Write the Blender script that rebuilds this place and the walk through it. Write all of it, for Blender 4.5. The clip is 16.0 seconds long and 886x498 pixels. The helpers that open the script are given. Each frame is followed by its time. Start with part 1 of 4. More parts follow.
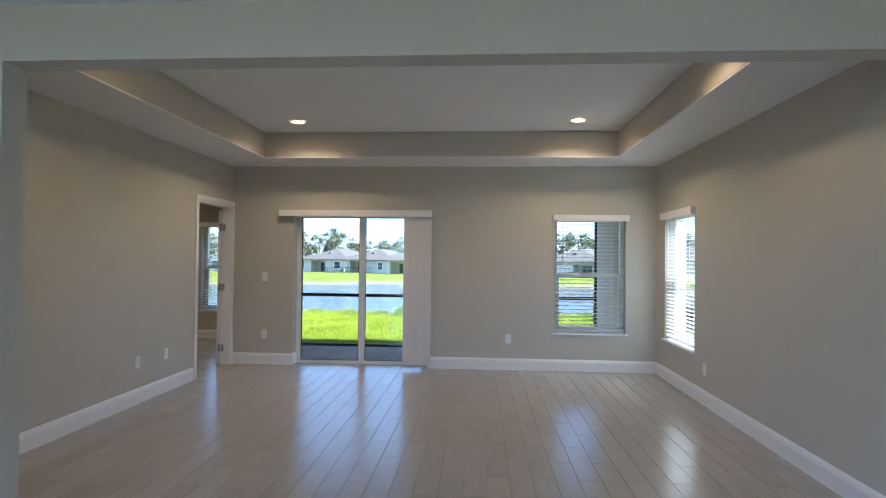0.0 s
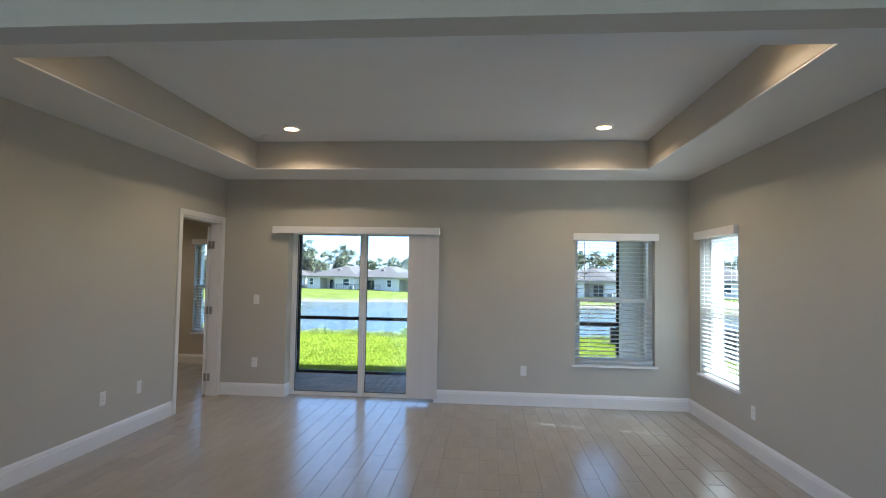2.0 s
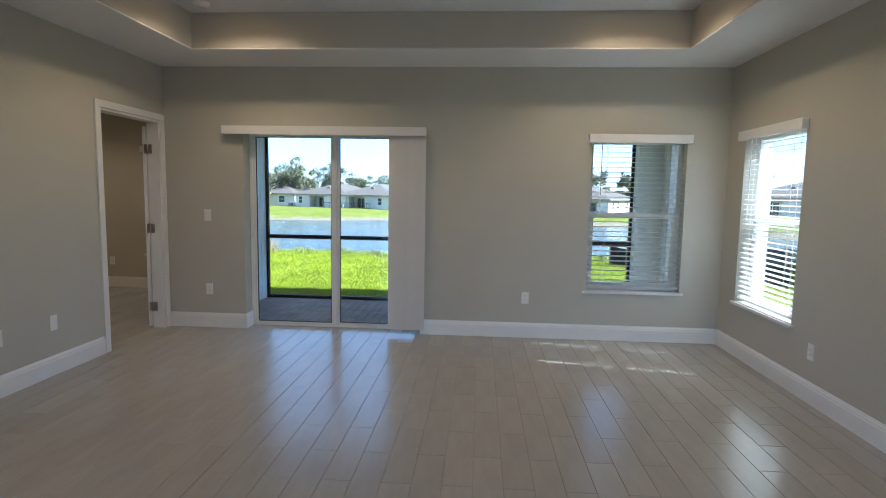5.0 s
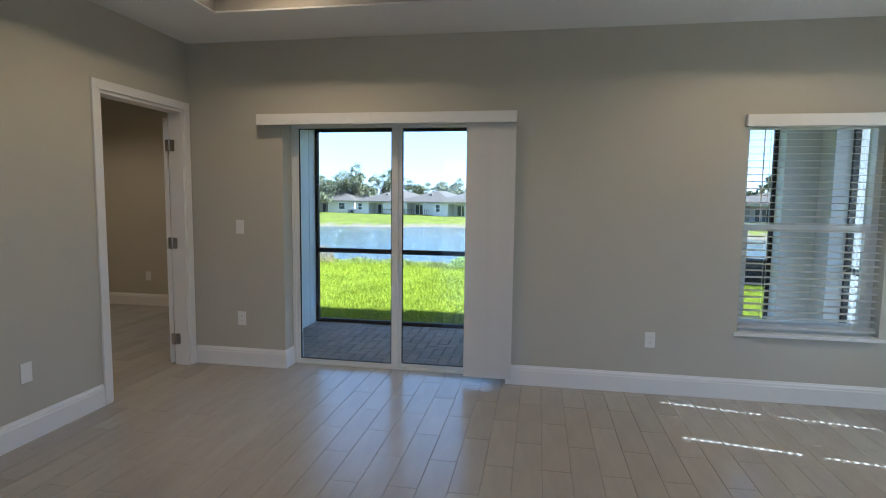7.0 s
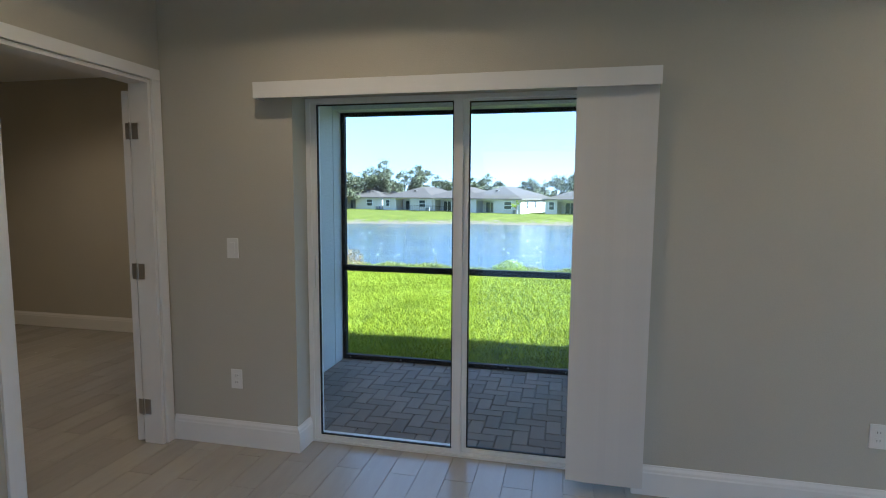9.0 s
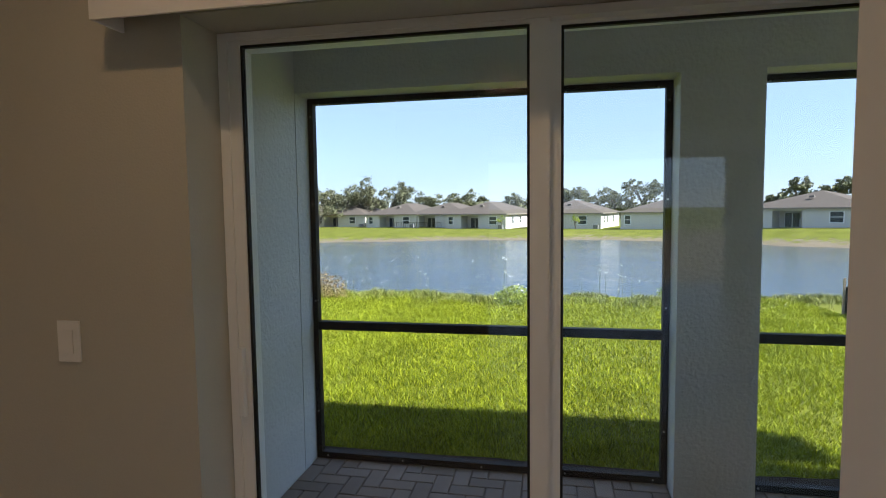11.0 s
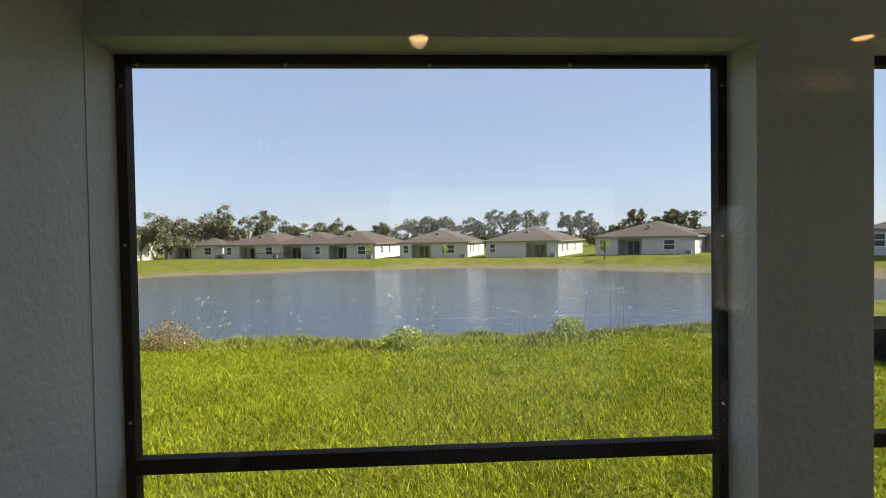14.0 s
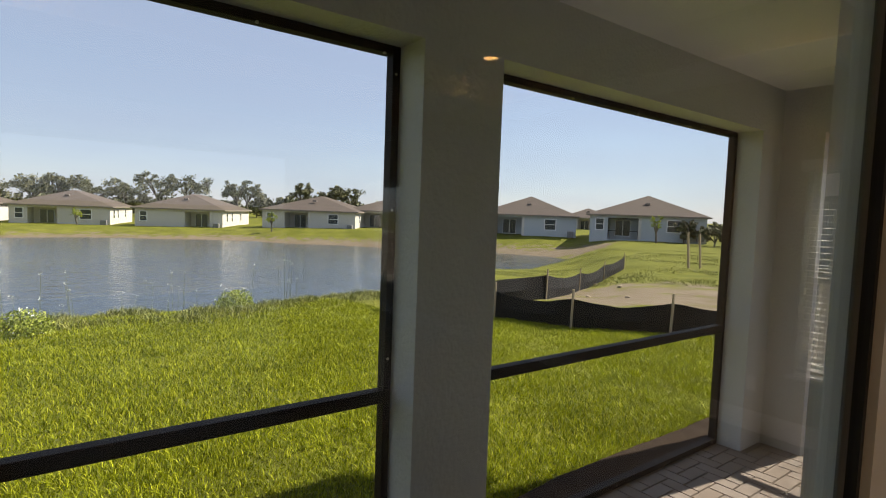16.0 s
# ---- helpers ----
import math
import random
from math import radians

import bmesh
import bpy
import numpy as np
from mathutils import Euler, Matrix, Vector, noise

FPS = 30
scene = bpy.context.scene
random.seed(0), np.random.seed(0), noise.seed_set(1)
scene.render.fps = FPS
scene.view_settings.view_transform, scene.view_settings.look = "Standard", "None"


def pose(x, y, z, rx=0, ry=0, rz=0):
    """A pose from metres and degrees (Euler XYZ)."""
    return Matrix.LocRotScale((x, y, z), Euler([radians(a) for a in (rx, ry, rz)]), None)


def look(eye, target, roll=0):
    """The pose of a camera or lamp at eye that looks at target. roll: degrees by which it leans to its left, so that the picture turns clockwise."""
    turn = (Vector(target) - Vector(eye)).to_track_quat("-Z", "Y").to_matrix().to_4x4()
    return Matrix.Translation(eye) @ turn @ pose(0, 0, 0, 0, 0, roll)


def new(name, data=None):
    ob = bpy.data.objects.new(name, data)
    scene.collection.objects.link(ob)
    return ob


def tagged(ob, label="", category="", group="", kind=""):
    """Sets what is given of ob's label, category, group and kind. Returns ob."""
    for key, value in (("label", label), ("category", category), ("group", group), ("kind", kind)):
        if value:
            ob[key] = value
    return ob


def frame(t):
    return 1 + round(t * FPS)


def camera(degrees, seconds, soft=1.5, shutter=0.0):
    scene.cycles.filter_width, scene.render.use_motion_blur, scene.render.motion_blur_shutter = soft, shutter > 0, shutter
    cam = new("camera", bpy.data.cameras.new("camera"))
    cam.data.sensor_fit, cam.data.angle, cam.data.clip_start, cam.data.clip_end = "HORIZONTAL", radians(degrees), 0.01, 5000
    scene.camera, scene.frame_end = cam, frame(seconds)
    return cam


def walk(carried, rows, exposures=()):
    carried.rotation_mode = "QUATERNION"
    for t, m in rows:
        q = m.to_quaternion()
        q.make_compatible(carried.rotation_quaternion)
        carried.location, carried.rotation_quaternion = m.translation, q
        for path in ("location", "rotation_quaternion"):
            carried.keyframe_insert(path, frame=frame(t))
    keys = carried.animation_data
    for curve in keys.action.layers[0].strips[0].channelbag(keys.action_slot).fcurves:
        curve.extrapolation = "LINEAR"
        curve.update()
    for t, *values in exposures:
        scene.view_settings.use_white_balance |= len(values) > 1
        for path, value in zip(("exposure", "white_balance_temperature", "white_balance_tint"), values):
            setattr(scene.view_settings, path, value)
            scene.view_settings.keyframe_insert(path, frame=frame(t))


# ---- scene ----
cam = camera(78.3, 16.0, soft=1.05)

PATH = [
    (0, (3.278, -7.086, 1.446), (3.146, -5.091, 1.476), 0.6),
    (0.5, (3.319, -6.863, 1.482), (3.156, -4.87, 1.534), 0.5),
    (1, (3.298, -6.621, 1.533), (3.119, -4.631, 1.596), 0.5),
    (1.5, (3.255, -6.494, 1.513), (3.078, -4.507, 1.653), 0.6),
    (2, (3.246, -6.438, 1.499), (3.078, -4.447, 1.593), 1.0),
    (2.5, (3.266, -6.412, 1.5), (3.118, -4.42, 1.401), 1.4),
    (3, (3.285, -6.355, 1.448), (3.152, -4.372, 1.225), 1.4),
    (5.5, (3.161, -5.061, 1.417), (3.024, -3.075, 1.223), 0.8),
    (6, (3.106, -4.757, 1.41), (2.868, -2.78, 1.226), 0.9),
    (6.5, (2.96, -4.425, 1.421), (2.66, -2.455, 1.241), 0.9),
    (7, (2.831, -4.106, 1.409), (2.492, -2.143, 1.225), 0.7),
    (7.5, (2.707, -3.773, 1.431), (2.334, -1.817, 1.244), 0.6),
    (8, (2.529, -3.444, 1.457), (2.136, -1.492, 1.262), 0.7),
    (8.5, (2.387, -3.09, 1.454), (1.974, -1.144, 1.255), 0.6),
    (9, (2.263, -2.729, 1.471), (1.828, -0.787, 1.271), 0.4),
    (11.5, (1.626, -0.917, 1.523), (1.263, 1.046, 1.39), -0.7),
    (12, (1.546, -0.61, 1.543), (1.222, 1.359, 1.414), -0.2),
    (12.5, (1.403, -0.325, 1.533), (1.212, 1.663, 1.425), -0.7),
    (13, (1.333, -0.159, 1.54), (1.266, 1.839, 1.457), -1.1),
    (13.5, (1.282, -0.037, 1.552), (1.309, 1.962, 1.51), -1.5),
    (14, (1.264, 0.022, 1.559), (1.37, 2.019, 1.517), -0.9),
    (14.5, (1.24, 0.056, 1.554), (1.5, 2.038, 1.49), -0.0),
    (15, (1.221, 0.085, 1.557), (1.749, 2.012, 1.474), 0.8),
    (15.5, (1.206, 0.087, 1.548), (2.067, 1.889, 1.441), 1.5),
    (16, (1.215, 0.048, 1.544), (2.421, 1.638, 1.414), 2.1),
]
EXPOSURES = [(0.0, 2.80, 4680, 4), (2.0, 2.76, 4600, 2), (3.0, 2.70, 4560, 0), (5.5, 2.58, 4680, 1), (9.0, 2.40, 4540, -1), (10.3, 1.85, 5300, 6), (11.5, 1.66, 5850, 7), (14.0, 1.23, 6500, 13), (16.0, 1.2, 6900, 13)]
walk(cam, [(t, look(eye, target, roll)) for t, eye, target, roll in PATH], EXPOSURES)

# ---- light ----
SUN_AZ, SUN_EL = radians(-9.5), radians(43.5)
world = bpy.data.worlds.new("sky")
scene.world = world
world.use_nodes = True
wn = world.node_tree
sky = wn.nodes.new("ShaderNodeTexSky")
sky.sky_type = "NISHITA"
sky.sun_disc = False
sky.sun_elevation = SUN_EL
sky.sun_rotation = radians(90.0) - SUN_AZ
sky.air_density, sky.dust_density, sky.ozone_density = 1.0, 0.15, 1.5
wtc = wn.nodes.new("ShaderNodeTexCoord")
wmap = wn.nodes.new("ShaderNodeMapping")
wmap.inputs["Scale"].default_value = (1.0, 1.0, 5.0)
wno = wn.nodes.new("ShaderNodeTexNoise")
wno.inputs["Scale"].default_value, wno.inputs["Detail"].default_value, wno.inputs["Roughness"].default_value = 2.6, 6.0, 0.6
wrp = wn.nodes.new("ShaderNodeValToRGB")
wrp.color_ramp.elements[0].position, wrp.color_ramp.elements[1].position = 0.30, 0.75
wrp.color_ramp.elements[0].color, wrp.color_ramp.elements[1].color = (0.62, 0.62, 0.62, 1), (0.80, 0.80, 0.80, 1)
wmx = wn.nodes.new("ShaderNodeMixRGB")
wmx.inputs["Color2"].default_value = (2.9, 3.45, 4.8, 1)
wn.links.new(wtc.outputs["Generated"], wmap.inputs["Vector"])
wn.links.new(wmap.outputs["Vector"], wno.inputs["Vector"])
wn.links.new(wno.outputs["Fac"], wrp.inputs["Fac"])
wn.links.new(wrp.outputs["Color"], wmx.inputs["Fac"])
wn.links.new(sky.outputs["Color"], wmx.inputs["Color1"])
wn.links.new(wmx.outputs["Color"], wn.nodes["Background"].inputs["Color"])
wn.nodes["Background"].inputs["Strength"].default_value = 0.075

sun = new("sun", bpy.data.lights.new("sun", "SUN"))
sun.data.energy, sun.data.angle, sun.data.color = 4.8, radians(0.53), (1.0, 0.93, 0.82)
sun_way = Vector((math.cos(SUN_EL) * math.cos(SUN_AZ), math.cos(SUN_EL) * math.sin(SUN_AZ), math.sin(SUN_EL)))
sun.matrix_world = look(sun_way * 60, (0, 0, 0))


def can_light(x, y, z, watts):
    li = bpy.data.lights.new("can_light", "SPOT")
    li.energy, li.color, li.spot_size, li.spot_blend, li.shadow_soft_size = watts, (1.0, 0.62, 0.32), radians(150), 0.6, 0.06
    ob = new("can_light", li)
    ob.matrix_world = pose(x, y, z)


CANS = [(1.25, -1.17), (4.33, -1.17), (1.32, -3.46), (4.48, -3.42)]
for cx, cy in CANS:
    can_light(cx, cy, 2.925, 11.0 if cy > -2 else 5.0)
# added bedroom lamps, out of view, to brighten and warm that room
ADDED_BED_CANS = [(-2.1, -1.4), (-2.1, 0.7)]
for cx, cy in ADDED_BED_CANS:
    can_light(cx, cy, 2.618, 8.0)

# ---- materials ----


def mat(name, base, rough=0.6, metal=0.0, var=0.12, scale=6.0, fine=0.0, fine_scale=120.0, bump=0.0, bump_scale=200.0,
        per_piece=0.0, spec=0.5, tint=None, stretch=(1, 1, 1), coat=0.0, island=False):
    m = bpy.data.materials.new(name)
    m.use_nodes = True
    nt = m.node_tree
    b = nt.nodes["Principled BSDF"]
    b.inputs["Roughness"].default_value, b.inputs["Metallic"].default_value = rough, metal
    b.inputs["Specular IOR Level"].default_value = spec
    b.inputs["Coat Weight"].default_value = coat
    tc = nt.nodes.new("ShaderNodeTexCoord")
    mp = nt.nodes.new("ShaderNodeMapping")
    mp.inputs["Scale"].default_value = stretch
    nt.links.new(tc.outputs["Object"], mp.inputs["Vector"])

    def noise_at(s, detail=4.0):
        n = nt.nodes.new("ShaderNodeTexNoise")
        n.inputs["Scale"].default_value, n.inputs["Detail"].default_value = s, detail
        nt.links.new(mp.outputs["Vector"], n.inputs["Vector"])
        return n.outputs["Fac"]

    def mathn(op, a, c):
        n = nt.nodes.new("ShaderNodeMath")
        n.operation = op
        for i, v in enumerate((a, c)):
            if isinstance(v, (int, float)):
                n.inputs[i].default_value = v
            else:
                nt.links.new(v, n.inputs[i])
        return n.outputs[0]

    big = noise_at(scale)
    value = mathn("MULTIPLY_ADD", big, 2 * var)
    value.node.inputs[2].default_value = 1 - var
    if fine:
        f2 = mathn("MULTIPLY_ADD", noise_at(fine_scale), 2 * fine)
        f2.node.inputs[2].default_value = 1 - fine
        value = mathn("MULTIPLY", value, f2)
    if per_piece:
        if island:
            oi = nt.nodes.new("ShaderNodeNewGeometry").outputs["Random Per Island"]
        else:
            oi = nt.nodes.new("ShaderNodeObjectInfo").outputs["Random"]
        p = mathn("MULTIPLY_ADD", oi, 2 * per_piece)
        p.node.inputs[2].default_value = 1 - per_piece
        value = mathn("MULTIPLY", value, p)
    hue = nt.nodes.new("ShaderNodeMixRGB")
    hue.inputs["Color1"].default_value = (*base, 1)
    hue.inputs["Color2"].default_value = (*(tint or base), 1)
    nt.links.new(big if not island else oi, hue.inputs["Fac"])
    mul = nt.nodes.new("ShaderNodeVectorMath")
    mul.operation = "SCALE"
    nt.links.new(hue.outputs["Color"], mul.inputs[0])
    nt.links.new(value, mul.inputs["Scale"])
    nt.links.new(mul.outputs["Vector"], b.inputs["Base Color"])
    rr = mathn("MULTIPLY_ADD", noise_at(scale * 2.3), 0.16)
    rr.node.inputs[2].default_value = rough - 0.08
    nt.links.new(rr, b.inputs["Roughness"])
    if bump:
        bn = nt.nodes.new("ShaderNodeBump")
        bn.inputs["Strength"].default_value, bn.inputs["Distance"].default_value = min(1.0, bump), 0.004
        nt.links.new(noise_at(bump_scale), bn.inputs["Height"])
        nt.links.new(bn.outputs["Normal"], b.inputs["Normal"])
    return m


M_WALL = mat("greige wall paint", (0.515, 0.49, 0.415), 0.62, var=0.04, scale=2.5, fine=0.03, bump=0.25, bump_scale=160)
M_CEIL = mat("white ceiling paint", (0.80, 0.80, 0.78), 0.75, var=0.03, scale=2, fine=0.03, bump=0.5, bump_scale=70)
M_TRIM = mat("white satin trim paint", (0.80, 0.79, 0.77), 0.38, var=0.03, scale=8)
M_VINYL = mat("white vinyl", (0.78, 0.78, 0.76), 0.35, var=0.03, scale=9)
M_SLAT = mat("white faux wood slat", (0.80, 0.79, 0.76), 0.45, var=0.03, scale=20, per_piece=0.03)
_nt = M_SLAT.node_tree
_tl = _nt.nodes.new("ShaderNodeBsdfTranslucent")
_tl.inputs["Color"].default_value = (0.8, 0.79, 0.75, 1)
_mx = _nt.nodes.new("ShaderNodeMixShader")
_mx.inputs[0].default_value = 0.35
_nt.links.new(_nt.nodes["Principled BSDF"].outputs[0], _mx.inputs[1])
_nt.links.new(_tl.outputs[0], _mx.inputs[2])
_nt.links.new(_mx.outputs[0], _nt.nodes["Material Output"].inputs["Surface"])
M_VANE = mat("white vinyl vane", (0.74, 0.72, 0.69), 0.55, var=0.03, scale=14, per_piece=0.02)
M_TILE = mat("wood look porcelain plank", (0.375, 0.355, 0.325), 0.235, var=0.09, scale=3.0, fine=0.05, fine_scale=26, per_piece=0.035,
             stretch=(6, 1, 1), tint=(0.41, 0.388, 0.352))
M_GROUT = mat("tan grout", (0.345, 0.325, 0.295), 0.6, var=0.1, scale=14)
M_STUCCO = mat("pale grey stucco", (0.54, 0.54, 0.52), 0.62, var=0.07, scale=3, fine=0.09, fine_scale=40, bump=1.0, bump_scale=42)
for _n in M_STUCCO.node_tree.nodes:
    if _n.type == "BUMP":
        _n.inputs["Distance"].default_value = 0.007
M_BRONZE = mat("dark bronze aluminium", (0.011, 0.010, 0.009), 0.65, var=0.15, scale=12, spec=0.15)
M_GASKET = mat("black rubber gasket", (0.012, 0.012, 0.012), 0.6)
M_STEEL = mat("satin nickel", (0.42, 0.40, 0.37), 0.35, metal=0.9, var=0.06, scale=40)
M_PAVER = mat("grey tan concrete paver", (0.225, 0.18, 0.145), 0.85, var=0.16, scale=9, fine=0.14, fine_scale=90, per_piece=0.16, bump=0.5, bump_scale=130,
              tint=(0.19, 0.162, 0.14), spec=0.2)
M_SAND = mat("joint sand", (0.12, 0.105, 0.09), 0.95, var=0.1, scale=40)
M_PLATE = mat("white plastic plate", (0.80, 0.79, 0.76), 0.35, var=0.02)
M_DARK = mat("dark slot", (0.03, 0.03, 0.03), 0.6)
M_DOOR = mat("white painted door", (0.72, 0.70, 0.67), 0.45, var=0.03, scale=6)
M_SOIL = mat("bare dark soil", (0.034, 0.025, 0.019), 0.95, var=0.3, scale=8, fine=0.3, fine_scale=60, bump=1, bump_scale=50, spec=0.03)
M_BLADE = mat("lawn grass blade", (0.15, 0.20, 0.006), 0.55, var=0.4, scale=1.1, per_piece=0.55, tint=(0.30, 0.315, 0.013), island=True, spec=0.15)
_nt = M_BLADE.node_tree
_tl = _nt.nodes.new("ShaderNodeBsdfTranslucent")
_nt.links.new(_nt.nodes["Principled BSDF"].inputs["Base Color"].links[0].from_socket, _tl.inputs["Color"])
_mx = _nt.nodes.new("ShaderNodeMixShader")
_mx.inputs[0].default_value = 0.22
_nt.links.new(_nt.nodes["Principled BSDF"].outputs[0], _mx.inputs[1])
_nt.links.new(_tl.outputs[0], _mx.inputs[2])
_nt.links.new(_mx.outputs[0], _nt.nodes["Material Output"].inputs["Surface"])
M_WEED = mat("bank grass blade", (0.13, 0.17, 0.025), 0.6, var=0.25, scale=0.6, per_piece=0.35, tint=(0.25, 0.235, 0.06), island=True, spec=0.3)
M_LEAF = mat("bush leaf", (0.20, 0.26, 0.03), 0.8, var=0.2, scale=5, per_piece=0.4, tint=(0.33, 0.36, 0.06), island=True, spec=0.1)
M_FLOWER = mat("white wildflower", (0.8, 0.8, 0.74), 0.7)
M_DRY = mat("dry reddish weed", (0.30, 0.17, 0.08), 0.7, var=0.2, scale=5, per_piece=0.3, tint=(0.16, 0.14, 0.05), island=True, spec=0.1)
M_STEM = mat("weed stem", (0.16, 0.17, 0.06), 0.7)
M_OAK = mat("oak leaf", (0.085, 0.09, 0.052), 0.6, var=0.2, scale=0.3, per_piece=0.4, tint=(0.16, 0.155, 0.085), island=True, spec=0.1)
M_BARK = mat("oak bark", (0.10, 0.085, 0.07), 0.9, var=0.25, scale=2, bump=0.6, bump_scale=12)
M_FENCE = mat("black silt fabric", (0.013, 0.013, 0.014), 0.85, spec=0.1, var=0.25, scale=4, bump=0.4, bump_scale=30)
M_STAKE = mat("raw pine stake", (0.32, 0.25, 0.17), 0.8, var=0.15, scale=10)
M_HWALL = mat("cream house stucco", (0.55, 0.515, 0.455), 0.85, var=0.05, scale=0.8, fine=0.04, fine_scale=8)
M_HWALL2 = mat("blue grey house stucco", (0.42, 0.45, 0.47), 0.85, var=0.05, scale=0.8, fine=0.04, fine_scale=8)
M_SHINGLE = mat("brown asphalt shingle", (0.098, 0.080, 0.068), 0.92, var=0.16, scale=0.6, fine=0.22, fine_scale=7, spec=0.12)
M_FASCIA = mat("house fascia", (0.20, 0.17, 0.14), 0.7)
M_HGLASS = mat("dark house window glass", (0.03, 0.04, 0.05), 0.12, var=0.2, scale=1)
M_HDARK = mat("shaded porch interior", (0.16, 0.15, 0.14), 0.9, var=0.1)
M_CARD = mat("painted metal unit", (0.16, 0.16, 0.16), 0.6)


def glass_material():
    m = bpy.data.materials.new("clear glass")
    m.use_nodes = True
    nt = m.node_tree
    for n in list(nt.nodes):
        nt.nodes.remove(n)
    out = nt.nodes.new("ShaderNodeOutputMaterial")
    tr = nt.nodes.new("ShaderNodeBsdfTransparent")
    tr.inputs["Color"].default_value = (0.965, 0.98, 0.975, 1)
    gl = nt.nodes.new("ShaderNodeBsdfGlossy")
    gl.inputs["Roughness"].default_value = 0.0
    lw = nt.nodes.new("ShaderNodeLayerWeight")
    lw.inputs["Blend"].default_value = 0.5
    pw = nt.nodes.new("ShaderNodeMath")
    pw.operation = "POWER"
    pw.inputs[1].default_value = 5.0
    nt.links.new(lw.outputs["Facing"], pw.inputs[0])
    fr = nt.nodes.new("ShaderNodeMath")
    fr.operation = "MULTIPLY_ADD"
    fr.inputs[1].default_value, fr.inputs[2].default_value = 0.96, 0.04
    nt.links.new(pw.outputs[0], fr.inputs[0])
    mx = nt.nodes.new("ShaderNodeMixShader")
    nt.links.new(fr.outputs[0], mx.inputs[0])
    nt.links.new(tr.outputs[0], mx.inputs[1])
    nt.links.new(gl.outputs[0], mx.inputs[2])
    nt.links.new(mx.outputs[0], out.inputs["Surface"])
    return m


M_GLASS = glass_material()


def emit_material(name, colour, power):
    m = bpy.data.materials.new(name)
    m.use_nodes = True
    b = m.node_tree.nodes["Principled BSDF"]
    b.inputs["Base Color"].default_value = (0.9, 0.85, 0.75, 1)
    b.inputs["Emission Color"].default_value = (*colour, 1)
    b.inputs["Emission Strength"].default_value = power
    return m


M_LAMP = emit_material("lit lamp diffuser", (1.0, 0.50, 0.16), 6.0)


def ground_material():
    """Lawn, shore soil and bare lot, told apart by height and place."""
    m = mat("ground lawn", (0.08, 0.095, 0.012), 0.9, var=0.4, scale=0.5, fine=0.3, fine_scale=14, bump=0.8, bump_scale=30, tint=(0.15, 0.148, 0.027), spec=0.05)
    nt = m.node_tree
    b = nt.nodes["Principled BSDF"]
    grass_out = b.inputs["Base Color"].links[0].from_socket
    col = nt.nodes.new("ShaderNodeVertexColor")
    col.layer_name = "bare"
    nz = nt.nodes.new("ShaderNodeTexNoise")
    nz.inputs["Scale"].default_value, nz.inputs["Detail"].default_value = 1.3, 6.0
    tc = nt.nodes.new("ShaderNodeTexCoord")
    nt.links.new(tc.outputs["Object"], nz.inputs["Vector"])
    ad = nt.nodes.new("ShaderNodeMath")
    ad.operation = "ADD"
    nt.links.new(col.outputs["Color"], ad.inputs[0])
    nt.links.new(nz.outputs["Fac"], ad.inputs[1])
    rp = nt.nodes.new("ShaderNodeValToRGB")
    rp.color_ramp.elements[0].position, rp.color_ramp.elements[1].position = 0.82, 1.0
    nt.links.new(ad.outputs[0], rp.inputs["Fac"])
    soil = nt.nodes.new("ShaderNodeMixRGB")
    soil.inputs["Color1"].default_value, soil.inputs["Color2"].default_value = (0.085, 0.060, 0.036, 1), (0.22, 0.185, 0.135, 1)
    nt.links.new(nz.outputs["Fac"], soil.inputs["Fac"])
    mx = nt.nodes.new("ShaderNodeMixRGB")
    nt.links.new(rp.outputs["Color"], mx.inputs["Fac"])
    nt.links.new(grass_out, mx.inputs["Color1"])
    nt.links.new(soil.outputs["Color"], mx.inputs["Color2"])
    nt.links.new(mx.outputs["Color"], b.inputs["Base Color"])
    return m


M_GROUND = ground_material()


def water_material():
    m = mat("lake water", (0.030, 0.045, 0.062), 0.10, var=0.15, scale=0.05, spec=0.5)
    nt = m.node_tree
    b = nt.nodes["Principled BSDF"]
    tc = nt.nodes.new("ShaderNodeTexCoord")
    mp = nt.nodes.new("ShaderNodeMapping")
    mp.inputs["Scale"].default_value = (0.6, 1.0, 1.0)
    nz = nt.nodes.new("ShaderNodeTexNoise")
    nz.inputs["Scale"].default_value, nz.inputs["Detail"].default_value = 2.2, 5.0
    bn = nt.nodes.new("ShaderNodeBump")
    bn.inputs["Strength"].default_value, bn.inputs["Distance"].default_value = 0.8, 0.10
    nt.links.new(tc.outputs["Object"], mp.inputs["Vector"])
    nt.links.new(mp.outputs["Vector"], nz.inputs["Vector"])
    nt.links.new(nz.outputs["Fac"], bn.inputs["Height"])
    nt.links.new(bn.outputs["Normal"], b.inputs["Normal"])
    return m


M_WATER = water_material()

# ---- building helpers ----


def add_box(bm, x0, x1, y0, y1, z0, z1, bevel=0.0):
    vs = [bm.verts.new(c) for c in ((x0, y0, z0), (x1, y0, z0), (x1, y1, z0), (x0, y1, z0), (x0, y0, z1), (x1, y0, z1), (x1, y1, z1), (x0, y1, z1))]
    fs = [bm.faces.new([vs[i] for i in q]) for q in ((3, 2, 1, 0), (4, 5, 6, 7), (0, 1, 5, 4), (1, 2, 6, 5), (2, 3, 7, 6), (3, 0, 4, 7))]
    if bevel:
        es = list({e for f in fs for e in f.edges})
        bmesh.ops.bevel(bm, geom=es, offset=bevel, segments=2, affect="EDGES", profile=0.6)


def boxes(*bs, bevel=0.0):
    bm = bmesh.new()
    for b in bs:
        add_box(bm, *b, bevel=bevel)
    return bm


